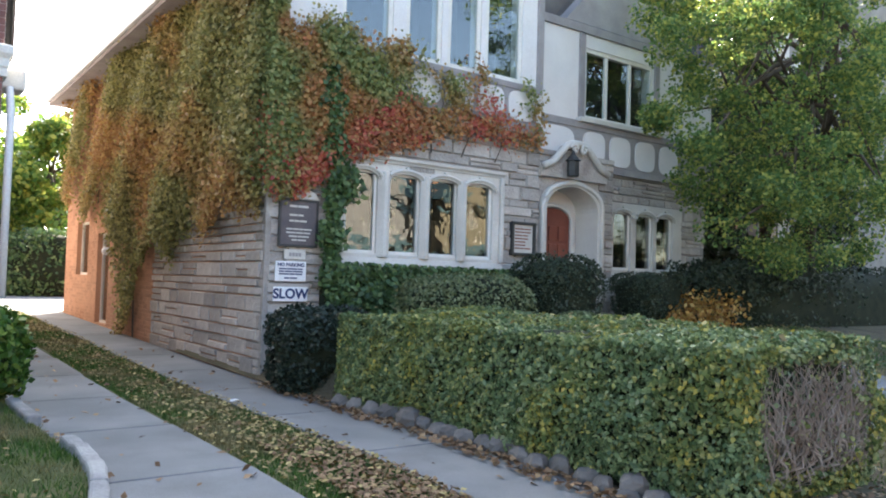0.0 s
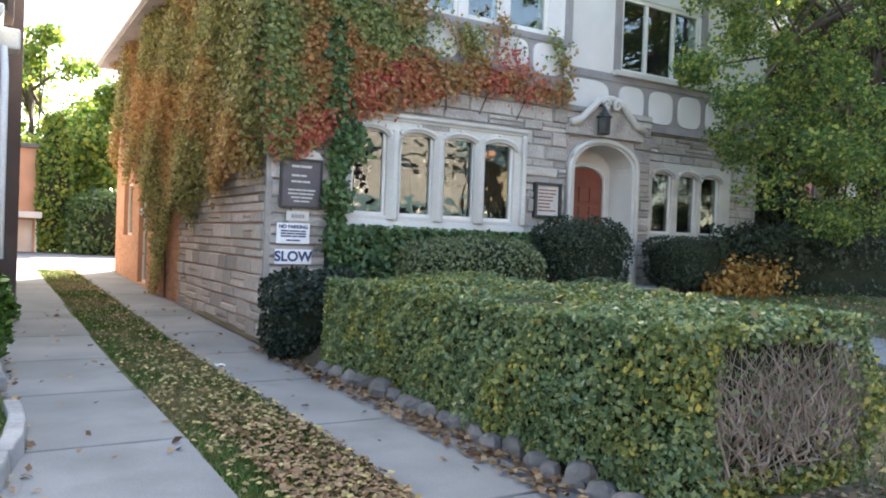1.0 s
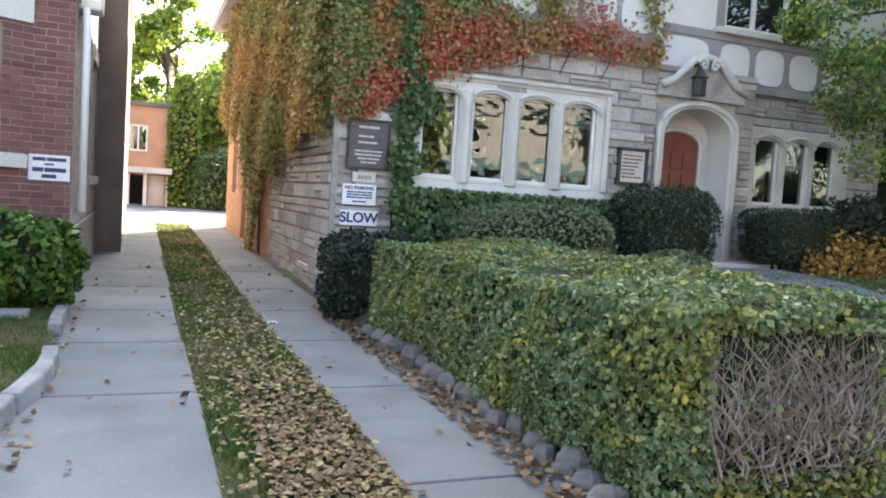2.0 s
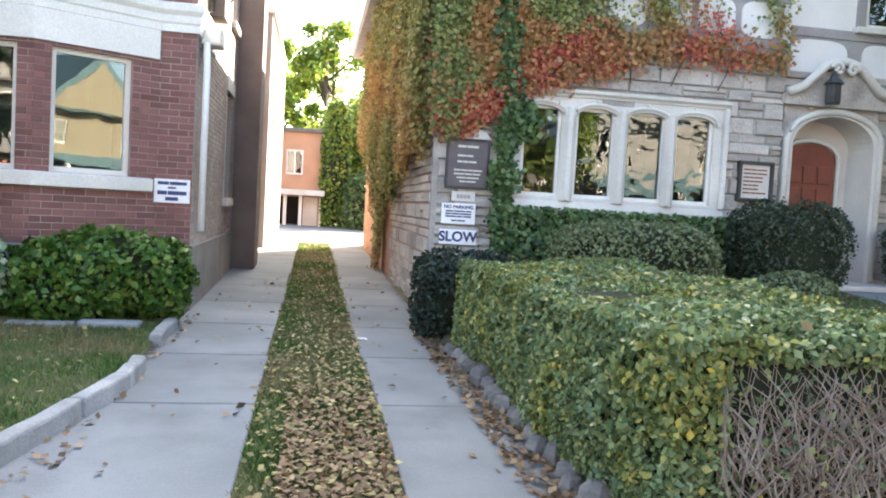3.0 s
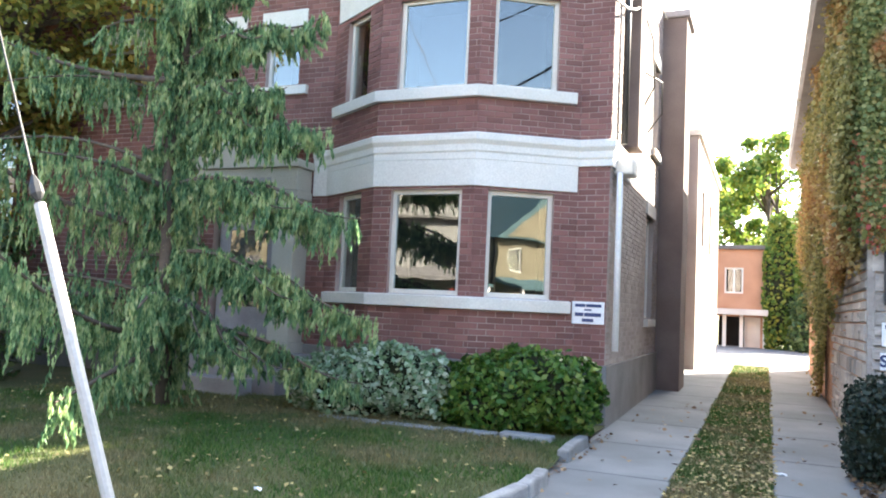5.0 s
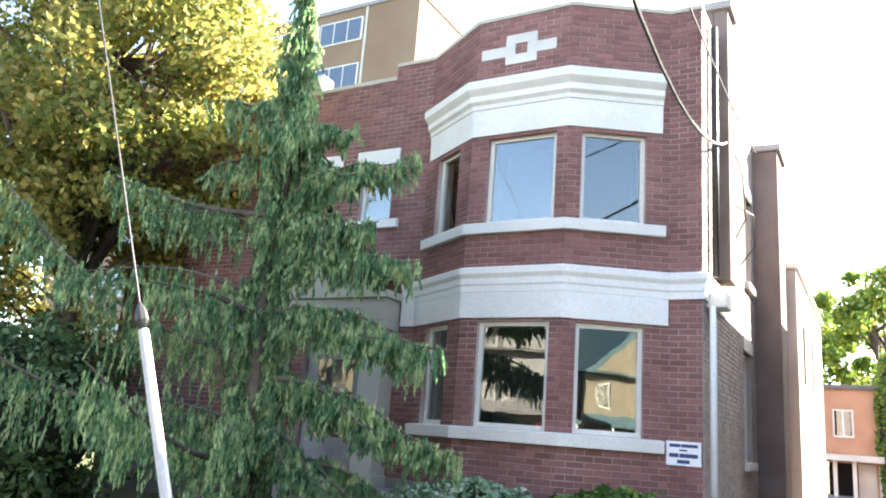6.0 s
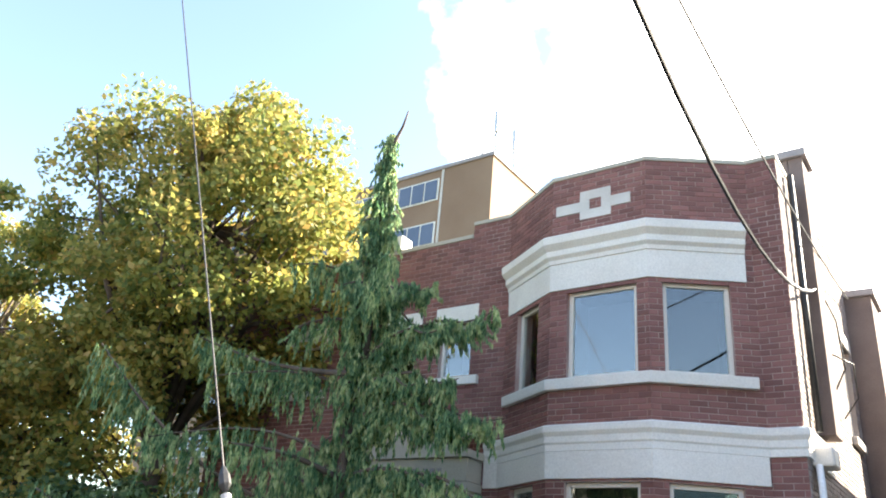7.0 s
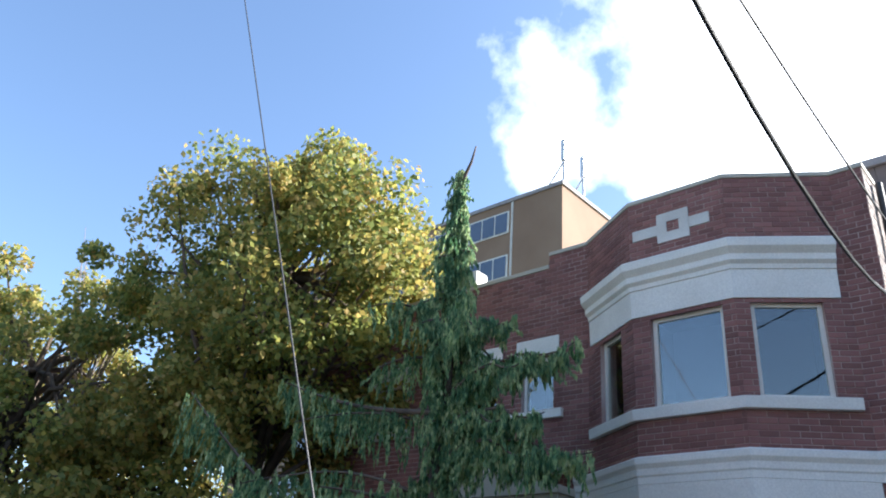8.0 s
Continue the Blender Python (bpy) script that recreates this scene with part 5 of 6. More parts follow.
for k in range(7):
    pts = [(4.7 + k * 0.62 + 0.12 * math.sin(t * 2 + k), SY - 0.075, 3.6 + t * 0.42) for t in np.linspace(0, 3.2, 6)]
    part("vine", Solid().tube(pts, list(np.linspace(0.012, 0.005, 6)), 5), M_BARK, rivy)
rim = 3.75 + 0.35 * np.sin(p[:, 0] * 1.9) * 0.4 + np.clip((p[:, 0] - 6.0) * 0.16, 0, 0.5) - np.clip((5.6 - p[:, 0]) * 0.5, 0, 0.5)
scarlet = (p[:, 2] < rim + 0.30 + 0.28 * np.sin(p[:, 0] * 3.3 + 1.2 * np.sin(p[:, 2] * 4)) + rng.normal(0, 0.1, len(p))) & ((p[:, 0] > 4.75) | (rng.random(len(p)) < 0.25))
for hue, mask in ((L_RED, scarlet), (L_MIXED, ~scarlet)):
    q = p[mask]
    quads("foliage", leaves(q, np.tile([0, -1, 0.35], (len(q), 1)), 0.062, 0.75, 1.25, 0.4), hue, rivy)

givy = thing("climbing_ivy", "dark green ivy climbing beside the window", "ivy")
n = 4200
z = rng.uniform(0.9, 4.6, n)
x = 5.42 + 0.06 * np.sin(z * 2.2) + rng.normal(0, 1, n) * (0.05 + 0.05 * np.sin(z * 5) ** 2) - np.where(z > 3.2, 0.12, 0) + np.where((z > 2.7) & (z < 3.3), rng.uniform(0, 0.3, n) * (rng.random(n) < 0.4), 0)
p = np.stack([x, SY - 0.12 - np.abs(rng.normal(0, 0.05, n)), z], -1)
part("vine", Solid().tube([(5.42 + 0.06 * math.sin(t * 2.2), SY - 0.09, t) for t in np.linspace(0.7, 4.5, 10)], list(np.linspace(0.02, 0.006, 10)), 5), M_BARK, givy)
quads("foliage", leaves(p, np.tile([0, -1, 0.35], (n, 1)), 0.085, 0.6, 1.2, 0.5), L_COVER, givy)

# ---------------------------------------------------------------- far things
M_TOWERGLASS = surface("tower_glass", (0.05, 0.07, 0.11), (0.08, 0.10, 0.15), 0.5, 0.06, 0.0, spec=0.9)
coach = thing("coach_house", "orange brick coach house behind the court", "house")
part("wall", plate_wall(Solid(), (-1.5, 38), (1, 0), 4.85, 0.1, 5.05, 0.3, [(3.0, 3.83, 2.98, 4.2), (2.6, 4.6, 0.45, 1.9)]), M_ORANGE, coach)
window("window", coach, (-1.5, 38), (1, 0), 3.0, 3.83, 2.98, 4.2, 0.05, 0.08, bars=(3.42,))
part("canopy", Solid().box(0.9, 3.42, 37.3, 38, 1.98, 2.25), M_LIME, coach, "", 0.02)
part("roof", Solid().box(-1.7, 3.5, 37.8, 43, 5.05, 5.24), M_ROOF, coach, "", 0.02)
# added sheet: the opening's shade painted near-black
part("opening_shade", Solid().box(1.2, 3.6, 39.5, 39.6, 0.2, 2.9), M_ROOM_SHADE, coach)
for x in (1.45, 2.2, 3.2):
    part("post", Solid().box(x, x + 0.16, 37.95, 38.1, 0.4, 1.98), M_PAINT, coach)
part("door", Solid().box(2.4, 3.1, 38.3, 38.36, 0.4, 1.9), M_LIME, coach)
tower = thing("apartment_tower", "tan brick apartment block with bands of windows and roof aerials", "building")
TX, TY, TZ = -18.65, 32.7, 26.45
part("wall", Solid().box(TX - 30, TX, TY, TY + 16, 0, TZ), M_TOWER, tower)
for ax, ay, az in ((TX - 0.15, TY + 0.4, 30.0), (TX - 0.2, TY + 2.7, 30.0)):
    part("aerial", Solid().tube([(ax, ay, TZ), (ax, ay, az)], [0.09, 0.07], 7).box(ax - 0.14, ax + 0.14, ay - 0.14, ay + 0.14, az - 1.6, az - 0.1), M_GALV, tower)
    part("brace", Solid().tube([(ax - 1.5, ay, TZ), (ax, ay, TZ + 1.9)], [0.06, 0.06], 6), M_GALV, tower)
part("corner_strip", Solid().box(TX - 3.75, TX - 3.6, TY - 0.05, TY, 0, TZ), M_LIME, tower)
part("parapet", Solid().box(TX - 30.1, TX + 0.1, TY - 0.1, TY + 16.1, TZ, TZ + 0.25), M_TIMBER, tower)
for k in range(7):
    z = 25.85 - k * 3.05
    for j in range(7):
        x1 = TX - 3.9 - j * 3.3
        wdw = part("window", Solid().box(x1 - 3.2, x1, TY - 0.06, TY - 0.01, z - 1.55, z), M_PAINT, tower)
        for q in range(3):
            part("pane", Solid().box(x1 - 3.1 + q * 1.03, x1 - 2.18 + q * 1.03, TY - 0.09, TY - 0.062, z - 1.45, z - 0.1), M_TOWERGLASS, wdw)

# ---------------------------------------------------------------- kerb stones, rocks, edging
cy = 2.3
for ln, gap in ((0.85, 0), (0.75, 0), (0.95, 0), (0.8, 0), (0.68, 1.02), (1.15, 0)):
    s = Solid()
    nseg = 5
    for i in range(nseg + 1):
        y = cy + 0.012 + (ln - 0.024) * i / nseg
        x = kerb_x(y)
        j = [rng.uniform(-0.012, 0.012) for _ in range(4)]
        s.v += [(x - 0.07 + j[0], y, drive_z(y) - 0.15), (x + 0.07 + j[1], y, drive_z(y) - 0.15), (x + 0.055 + j[2], y, drive_z(y) + 0.13 + j[3]), (x - 0.06, y, drive_z(y) + 0.135 + j[3])]
    for i in range(nseg):
        for q in range(4):
            s.f.append((i * 4 + q, i * 4 + (q + 1) % 4, i * 4 + 4 + (q + 1) % 4, i * 4 + 4 + q))
    s.f += [(3, 2, 1, 0), tuple(nseg * 4 + q for q in range(4))]
    one("kerb_stone", s, M_CURB, "weathered pale kerb stone between lawn and drive", "kerb stone", "kerb stones along the drive", bevel=0.022)
    cy += ln + gap
cx = -2.6
while cx < 0.9:
    w = rng.uniform(0.5, 0.9)
    y = 8.0 + 0.10 * cx + rng.uniform(-0.03, 0.03)
    one("edging_stone", Solid().box(cx, cx + w - 0.04, y, y + 0.2, 0.18, 0.30 + rng.uniform(0, 0.03), pose(0, 0, 0)), M_CURB, "flat pale stone edging the shrub bed", "stone", "edging stones of the bed", bevel=0.02)
    cx += w


def rock(x, y, z, r, squash):
    s = Solid()
    rows, cols = 6, 9
    sd = rng.uniform(0, 9)
    for i in range(rows):
        v = -math.pi / 2 + math.pi * i / (rows - 1)
        for j in range(cols):
            u = 2 * math.pi * j / cols
            k = 1 + 0.16 * math.sin(3 * u + sd + v * 2) + 0.12 * math.cos(2 * u - sd) + rng.uniform(-0.05, 0.05)
            s.v.append((x + r * k * math.cos(v) ** 0.7 * math.cos(u) * squash[0] if abs(v) < 1.5 else x, y + r * k * math.cos(v) ** 0.7 * math.sin(u) * squash[1] if abs(v) < 1.5 else y, z + r * squash[2] * math.sin(v)))
    s.f = [(i * cols + j, i * cols + (j + 1) % cols, (i + 1) * cols + (j + 1) % cols, (i + 1) * cols + j) for i in range(rows - 1) for j in range(cols)]
    return one("rock", s, M_ROCK, "rough grey field stone at the hedge's foot", "rock", "stones edging the hedge", bevel=0.008)


ry = 2.45
while ry < 7.4:
    r = rng.uniform(0.08, 0.165)
    rock(4.40 + rng.uniform(-0.04, 0.06) + 0.02 * math.sin(ry * 2), ry, drive_z(ry) + rng.uniform(0.0, 0.06), r, (rng.uniform(0.8, 1.0), rng.uniform(0.95, 1.25), rng.uniform(0.75, 1.05)))
    ry += r * 1.9 + rng.uniform(0, 0.05)
for x, y, r in ((4.55, 2.2, 0.13), (4.8, 2.12, 0.10), (4.5, 3.3, 0.12), (4.52, 4.5, 0.12)):
    rock(x, y, drive_z(y) + 0.08, r, (1, 1, 0.8))

# ---------------------------------------------------------------- grass and fallen leaves


def blades(n, xs, ysr, height, size):
    x, y = rng.uniform(*xs, n), rng.uniform(*ysr, n)
    z = np.array([height(a, b) for a, b in zip(x, y)])
    a = rng.uniform(0, 2 * np.pi, n)
    h = size * rng.uniform(0.5, 1.3, n)
    lean = rng.normal(0, 0.4, (n, 2)) * h[:, None]
    base = np.stack([x, y, z - 0.005], -1)
    side = np.stack([np.cos(a), np.sin(a), 0 * a], -1) * 0.006
    tip = base + np.concatenate([lean, h[:, None]], 1)
    return np.stack([base - side, base + side, tip], 1)


turf = blades(105000, (-6.5, 1.55), (1.4, 9.0), lawn_z, 0.055)
turf = turf[turf[:, 0, 0] < np.array([kerb_x(y) - 0.05 for y in turf[:, 0, 1]])]
g = quads("lawn_grass", turf, L_GRASS, None, 3)
tagged(g, "short green grass with thin worn patches", "grass", kind="stuff")
g = quads("strip_grass", np.concatenate([blades(26000, (STRIP_L + 0.02, STRIP_R - 0.02), (2.4, 12), lambda x, y: drive_z(y) - 0.02, 0.05), blades(14000, (STRIP_L + 0.02, STRIP_R - 0.02), (12, 23), lambda x, y: drive_z(y) - 0.02, 0.06)]), L_GRASS, None, 3)
tagged(g, "thin grass between the driveway lanes", "grass", kind="stuff")
g = quads("verge_grass", blades(36000, (5.9, 15), (1.4, 8.0), yard_z, 0.06), L_GRASS, None, 3)
tagged(g, "thin grass beyond the hedge", "grass", kind="stuff")


def litter(name, n, xs, ysr, height, material, size, label, weight=None):
    x, y = rng.uniform(*xs, n), rng.uniform(*ysr, n)
    if weight is not None:
        k = rng.random(n) < weight(x, y)
        x, y = x[k], y[k]
    z = np.array([height(a, b) for a, b in zip(x, y)]) + rng.uniform(0.006, 0.03, len(x))
    p = np.stack([x, y, z], -1)
    ob = quads(name, leaves(p, np.tile([0, 0, 1.0], (len(p), 1)), size, 0.35, 1.35), material)
    tagged(ob, label, "leaves", kind="stuff")


def strip_w(x, y):
    return np.clip(1.1 - (y - 2.5) * 0.09, 0.38, 1) * np.clip(0.35 + (x - STRIP_L) * 0.9, 0, 1)


litter("strip_leaves", 9000, (STRIP_L, STRIP_R + 0.02), (1.6, 23), lambda x, y: drive_z(y) + 0.012, L_FALLEN, 0.046, "yellow and tan fallen leaves on the grass strip", strip_w)
litter("strip_leaves", 7500, (STRIP_L + 0.25, STRIP_R), (1.6, 7), lambda x, y: drive_z(y) + 0.008, L_BROWN, 0.048, "brown fallen leaves on the grass strip", lambda x, y: np.clip(1.3 - (y - 1.6) * 0.28, 0, 1))
litter("drive_leaves", 170, (1.42, 4.4), (2.0, 14), lambda x, y: drive_z(y) - 0.003, L_BROWN, 0.07, "a few fallen leaves on the concrete")
litter("bed_leaves", 2600, (4.12, 4.62), (2.2, 9.2), lambda x, y: drive_z(y) + 0.01, L_BROWN, 0.065, "fallen leaves along the stones", lambda x, y: 0.9 - np.abs(x - 4.33) * 2.0)
litter("kerb_leaves", 130, (1.34, 1.56), (2.4, 9.5), lambda x, y: drive_z(y) + 0.0, L_BROWN, 0.055, "brown leaves gathered against the kerb stones")
litter("lawn_leaves", 1100, (-7, 1.1), (2.0, 8.6), lambda x, y: lawn_z(x, y) + 0.02, L_FALLEN, 0.048, "yellow leaves scattered on the lawn")
litter("verge_leaves", 3000, (5.9, 15), (1.4, 8.0), lambda x, y: yard_z(x, y) + 0.03, L_FALLEN, 0.06, "fallen leaves beyond the hedge")
litter("corner_leaves", 900, (4.45, 6.4), (0.9, 2.4), lambda x, y: yard_z(x, y) + 0.02, L_BROWN, 0.055, "brown and tan leaves on the bare ground by the hedge end")
litter("hedge_top_leaves", 90, (4.5, 5.9), (2.6, 7.4), lambda x, y: 1.25 + 0.03 * (x - 4.5), L_FALLEN, 0.06, "yellow leaves caught on the hedge top")

# ---------------------------------------------------------------- signs


def letters(text, size, x, y, z, material, parent, depth=0.003):
    """Built-in font, upright, facing the street, centred on x, z."""
    cu = bpy.data.curves.new("letters", "FONT")
    cu.body, cu.size, cu.align_x, cu.align_y, cu.extrude = text, size, "CENTER", "CENTER", depth
    cu.offset = size * 0.03
    tmp = bpy.data.objects.new("letters", cu)
    scene.collection.objects.link(tmp)
    bpy.context.view_layer.update()
    me = bpy.data.meshes.new_from_object(tmp.evaluated_get(bpy.context.evaluated_depsgraph_get()))
    bpy.data.objects.remove(tmp)
    me.materials.clear()
    me.materials.append(material)
    ob = new("letters", me)
    ob.matrix_world = pose(x, y, z, 90, 0, 0)
    ob.parent = parent
    return ob


def signboard(name, x0, x1, z0, z1, y, material, label, thick=0.02, category="sign"):
    return tagged(part(name, Solid().box(x0, x1, y, y + thick, z0, z1), material, None, "", 0.004), label, category)


def bars(parent, x0, x1, y, z, h, widths, material):
    """Lettering too small to read: bars of its size."""
    total = sum(widths) + 0.25 * (len(widths) - 1)
    x, k = x0, (x1 - x0) / total
    for w in widths:
        part("letter_bar", Solid().box(x, x + w * k, y - 0.004, y - 0.001, z, z + h), material, parent)
        x += (w + 0.25) * k


yS = 9.53
sl = signboard("slow_sign", 4.55, 5.06, 1.265, 1.465, yS, M_WHITE, "white sign lettered SLOW on the stone corner")
letters("SLOW", 0.185, 4.805, yS - 0.002, 1.365, M_NAVY, sl)
npk = signboard("parking_sign", 4.565, 5.025, 1.54, 1.815, yS, M_WHITE, "white no parking sign on the stone corner")
letters("NO PARKING", 0.066, 4.795, yS - 0.002, 1.765, M_NAVY, npk)
for z, ws in ((1.70, (3, 4, 2)), (1.665, (2, 3, 4)), (1.63, (4, 2, 3)), (1.575, (2, 3))):
    bars(npk, 4.62 if z > 1.6 else 4.70, 4.97 if z > 1.6 else 4.89, yS, z, 0.02, ws, M_NAVY)
hn = signboard("number_plaque", 4.69, 5.01, 1.845, 1.975, yS, M_LIME, "pale stone number plaque")
bars(hn, 4.76, 4.94, yS, 1.885, 0.05, (1, 1, 1, 1), M_TIMBER)
pl = signboard("plaque", 4.60, 5.16, 2.03, 2.66, yS - 0.01, M_BRONZE, "dark bronze plaque with raised lettering on the stone corner", 0.035)
part("frame", plate_wall(Solid(), (4.585, yS - 0.022), (1, 0), 0.59, 2.015, 2.675, 0.03, [(0.03, 0.56, 2.045, 2.645)]), M_IRON, pl)
for z, h, ws, a, b in ((2.56, 0.03, (3, 4), 4.74, 5.02), (2.44, 0.025, (3, 2), 4.74, 4.95), (2.36, 0.025, (2, 2, 3), 4.74, 5.0), (2.25, 0.02, (3, 3, 2, 4), 4.70, 5.08), (2.20, 0.02, (4, 3, 3), 4.70, 5.06), (2.15, 0.02, (3, 4), 4.74, 5.04), (2.10, 0.02, (2, 3), 4.78, 5.0)):
    bars(pl, a, b, yS - 0.01, z, h, ws, M_LIME)
fin = [(4.56, 2.68), (5.2, 2.68), (5.12, 2.78), (5.0, 2.82), (4.96, 2.92), (4.90, 2.95), (4.88, 3.02), (4.86, 2.95), (4.80, 2.92), (4.76, 2.82), (4.64, 2.78)]
one("plaque_crest", Solid().prism(fin, "y", yS - 0.01, 9.6), M_LIME, "carved stone crest above the plaque", "ornament", bevel=0.01)
nb = tagged(part("notice_board", plate_wall(Solid(), (8.80, 9.50), (1, 0), 0.54, 2.08, 2.65, 0.09, [(0.045, 0.495, 2.125, 2.605)]), M_IRON, None, "", 0.006), "black framed notice board beside the door", "notice board")
part("paper", Solid().box(8.84, 9.30, 9.545, 9.56, 2.12, 2.61), M_LIME, nb)
for z in np.arange(2.19, 2.56, 0.055):
    bars(nb, 8.89, 9.25 - 0.06 * (int(z * 100) % 3), 9.545, z, 0.022, (3, 2, 4), M_DOOR)
ls = signboard("visitor_sign", 0.825, 1.275, 1.61, 1.92, 9.965, M_WHITE, "white parking sign on the brick house corner")
for z, h, ws, a, b in ((1.845, 0.042, (4, 6), 0.87, 1.235), (1.795, 0.022, (2,), 1.0, 1.1), (1.715, 0.05, (3, 6), 0.87, 1.235), (1.64, 0.045, (4,), 0.97, 1.13)):
    bars(ls, a, b, 9.965, z, h, ws, M_NAVY)

one("wall_lamp", Solid().prism([(18.0 + 0.09 * math.cos(a), 2.05 + 0.09 * math.sin(a)) for a in np.linspace(0, 2 * math.pi, 15)[:-1]], "x", SX - 0.2, SX + 0.0), M_WHITE, "small round white wall lamp by the side door", "lamp", bevel=0.05)
for x, y, z, w in ((3.50, 8.1, drive_z(8.1) + 0.008, 0.055), (-0.25, 4.35, lawn_z(-0.25, 4.35) + 0.04, 0.038)):
    scr = Solid()
    scr.v = [(x + w * math.cos(a) * (1 + 0.25 * math.sin(5 * a)), y + 0.6 * w * math.sin(a), z + 0.012 * math.sin(3 * a)) for a in np.linspace(0, 2 * math.pi, 10)[:-1]] + [(x, y, z + 0.02), (x, y, z - 0.006)]
    scr.f = [(i, (i + 1) % 9, 9) for i in range(9)] + [((i + 1) % 9, i, 10) for i in range(9)]
    one("paper_scrap", scr, M_WHITE, "crumpled white scrap of paper on the ground", "paper")

# lantern under the hood
lan = thing("porch_lantern", "black iron lantern hanging under the door hood", "lantern")
part("body", Solid().prism([(10.06 + 0.11 * math.cos(a), 9.36 + 0.11 * math.sin(a)) for a in np.linspace(0, 2 * math.pi, 7)[:-1]], "z", 3.52, 3.80), M_IRON, lan, "", 0.01)
cone = Solid()
cone.tube([(10.06, 9.36, 3.80), (10.06, 9.36, 3.90), (10.06, 9.36, 3.98)], [0.14, 0.05, 0.02], 8)
part("cap", cone, M_IRON, lan)
part("arm", Solid().tube([(10.06, 9.36, 3.97), (10.06, 9.44, 4.02), (10.06, 9.52, 4.0)], 0.014, 6), M_IRON, lan)

# ---------------------------------------------------------------- guy wire, pole and service wires
P0 = Vector((-0.51, 3.21, 0.22))
P1 = P0 + Vector((-0.485, 0.04, 1.0)) * 2.15
guy = thing("guy_wire", "steel guy wire with a pale plastic guard", "guy wire")
dirn = (P1 - P0).normalized()
part("guard", Solid().tube([P0 + dirn * 0.1, P1], 0.04, 10), M_GUARD, guy, "pale plastic guard")
part("anchor_rod", Solid().tube([P0 - dirn * 0.3, P0 + dirn * 0.3], 0.018, 8), M_IRON, guy)
part("clamp", Solid().tube([P1 + dirn * 0.03, P1 + dirn * 0.08, P1 + dirn * 0.16, P1 + dirn * 0.24], [0.02, 0.05, 0.045, 0.015], 8), M_IRON, guy, "dark steel clamp")
part("cable", Solid().tube([P1, P1 + dirn * 10.0], 0.009, 6), M_IRON, guy)
top = P1 + dirn * 10.0
POLE = (1.95, -2.1)
pole = thing("utility_pole", "wooden utility pole at the pavement's edge", "pole")
part("shaft", Solid().tube([(POLE[0], POLE[1], -0.2), (POLE[0], POLE[1], 11.5)], [0.15, 0.11], 12), M_BARK, pole, smooth=True)


def hang(name, a, b, sag, r, label, n=16):
    a, b = Vector(a), Vector(b)
    pts = [a + (b - a) * t - Vector((0, 0, sag * 4 * t * (1 - t))) for t in np.linspace(0, 1, n)]
    return one(name, Solid().tube(pts, r, 6), M_IRON, label, "cable", "service cables")


hang("service_cable", (BX + 0.16, 11.48, 6.67), (POLE[0], POLE[1], 8.48), 2.1, 0.021, "twisted black service cable from pole to house")
hang("service_cable", (BX + 0.16, 14.6, 7.6), (POLE[0] - 0.1, POLE[1], 7.0), 0.52, 0.013, "thin black service cable from pole to house")
hang("span_cable", top, (POLE[0], POLE[1], 11.4), 0.1, 0.012, "thin steel span cable from the pole")
part("cable_loop", Solid().tube([(BX + 0.15, 11.48, 6.67), (BX + 0.30, 11.75, 6.2), (BX + 0.3, 12.0, 5.5), (BX + 0.12, 12.1, 5.2), (BX + 0.05, 12.0, 4.6)], 0.016, 6), M_IRON, house, smooth=True)
part("cable_loop", Solid().tube([(BX + 0.05, 12.4, 5.9), (BX + 0.32, 12.8, 5.8), (BX + 0.3, 13.0, 5.3), (BX + 0.05, 13.1, 5.0)], 0.014, 6), M_IRON, house, smooth=True)
part("cable_bracket", Solid().box(BX, BX + 0.2, 11.42, 11.54, 6.58, 6.74), M_GALV, house, "", 0.01)

# ---------------------------------------------------------------- bicycle by the verge
bike = thing("bicycle", "dark bicycle parked on the verge beyond the hedge", "bicycle")
bx, by, bz = 6.75, 1.98, yard_z(6.75, 1.98) + 0.34


def wheel(x):
    ringp = [(x + 0.33 * math.cos(a), by, bz + 0.33 * math.sin(a)) for a in np.linspace(0, 2 * math.pi, 33)]
    w = part("wheel", Solid().tube(ringp, 0.019, 8), M_IRON, bike, smooth=True)
    for k in range(14):
        a = k * math.pi / 7
        part("spoke", Solid().tube([(x, by + 0.02 * (-1) ** k, bz), (x + 0.31 * math.cos(a), by, bz + 0.31 * math.sin(a))], 0.002, 4), M_GALV, w)


wheel(bx)
wheel(bx + 1.02)
for a, b in (((0, 0), (0.12, 0.52)), ((0.12, 0.42), (0.45, -0.05)), ((0.14, 0.5), (0.66, 0.46)), ((0.45, -0.05), (0.66, 0.52)), ((0.45, -0.05), (1.02, 0)), ((0.66, 0.46), (1.02, 0))):
    part("frame_tube", Solid().tube([(bx + a[0], by, bz + a[1]), (bx + b[0], by, bz + b[1])], 0.016, 8), M_IRON, bike, smooth=True)
part("saddle", Solid().box(bx + 0.56, bx + 0.80, by - 0.07, by + 0.07, bz + 0.54, bz + 0.60), M_IRON, bike, "", 0.02)
part("handlebar", Solid().tube([(bx + 0.02, by - 0.27, bz + 0.66), (bx + 0.12, by - 0.1, bz + 0.62), (bx + 0.12, by + 0.1, bz + 0.62), (bx + 0.02, by + 0.27, bz + 0.66)], 0.013, 8), M_GALV, bike, smooth=True)

# ---------------------------------------------------------------- houses across the street, seen in the windows
M_CREAM = surface("cream_siding", (0.17, 0.145, 0.095), (0.21, 0.18, 0.12), 1.0, 0.8, 0.3, 30)
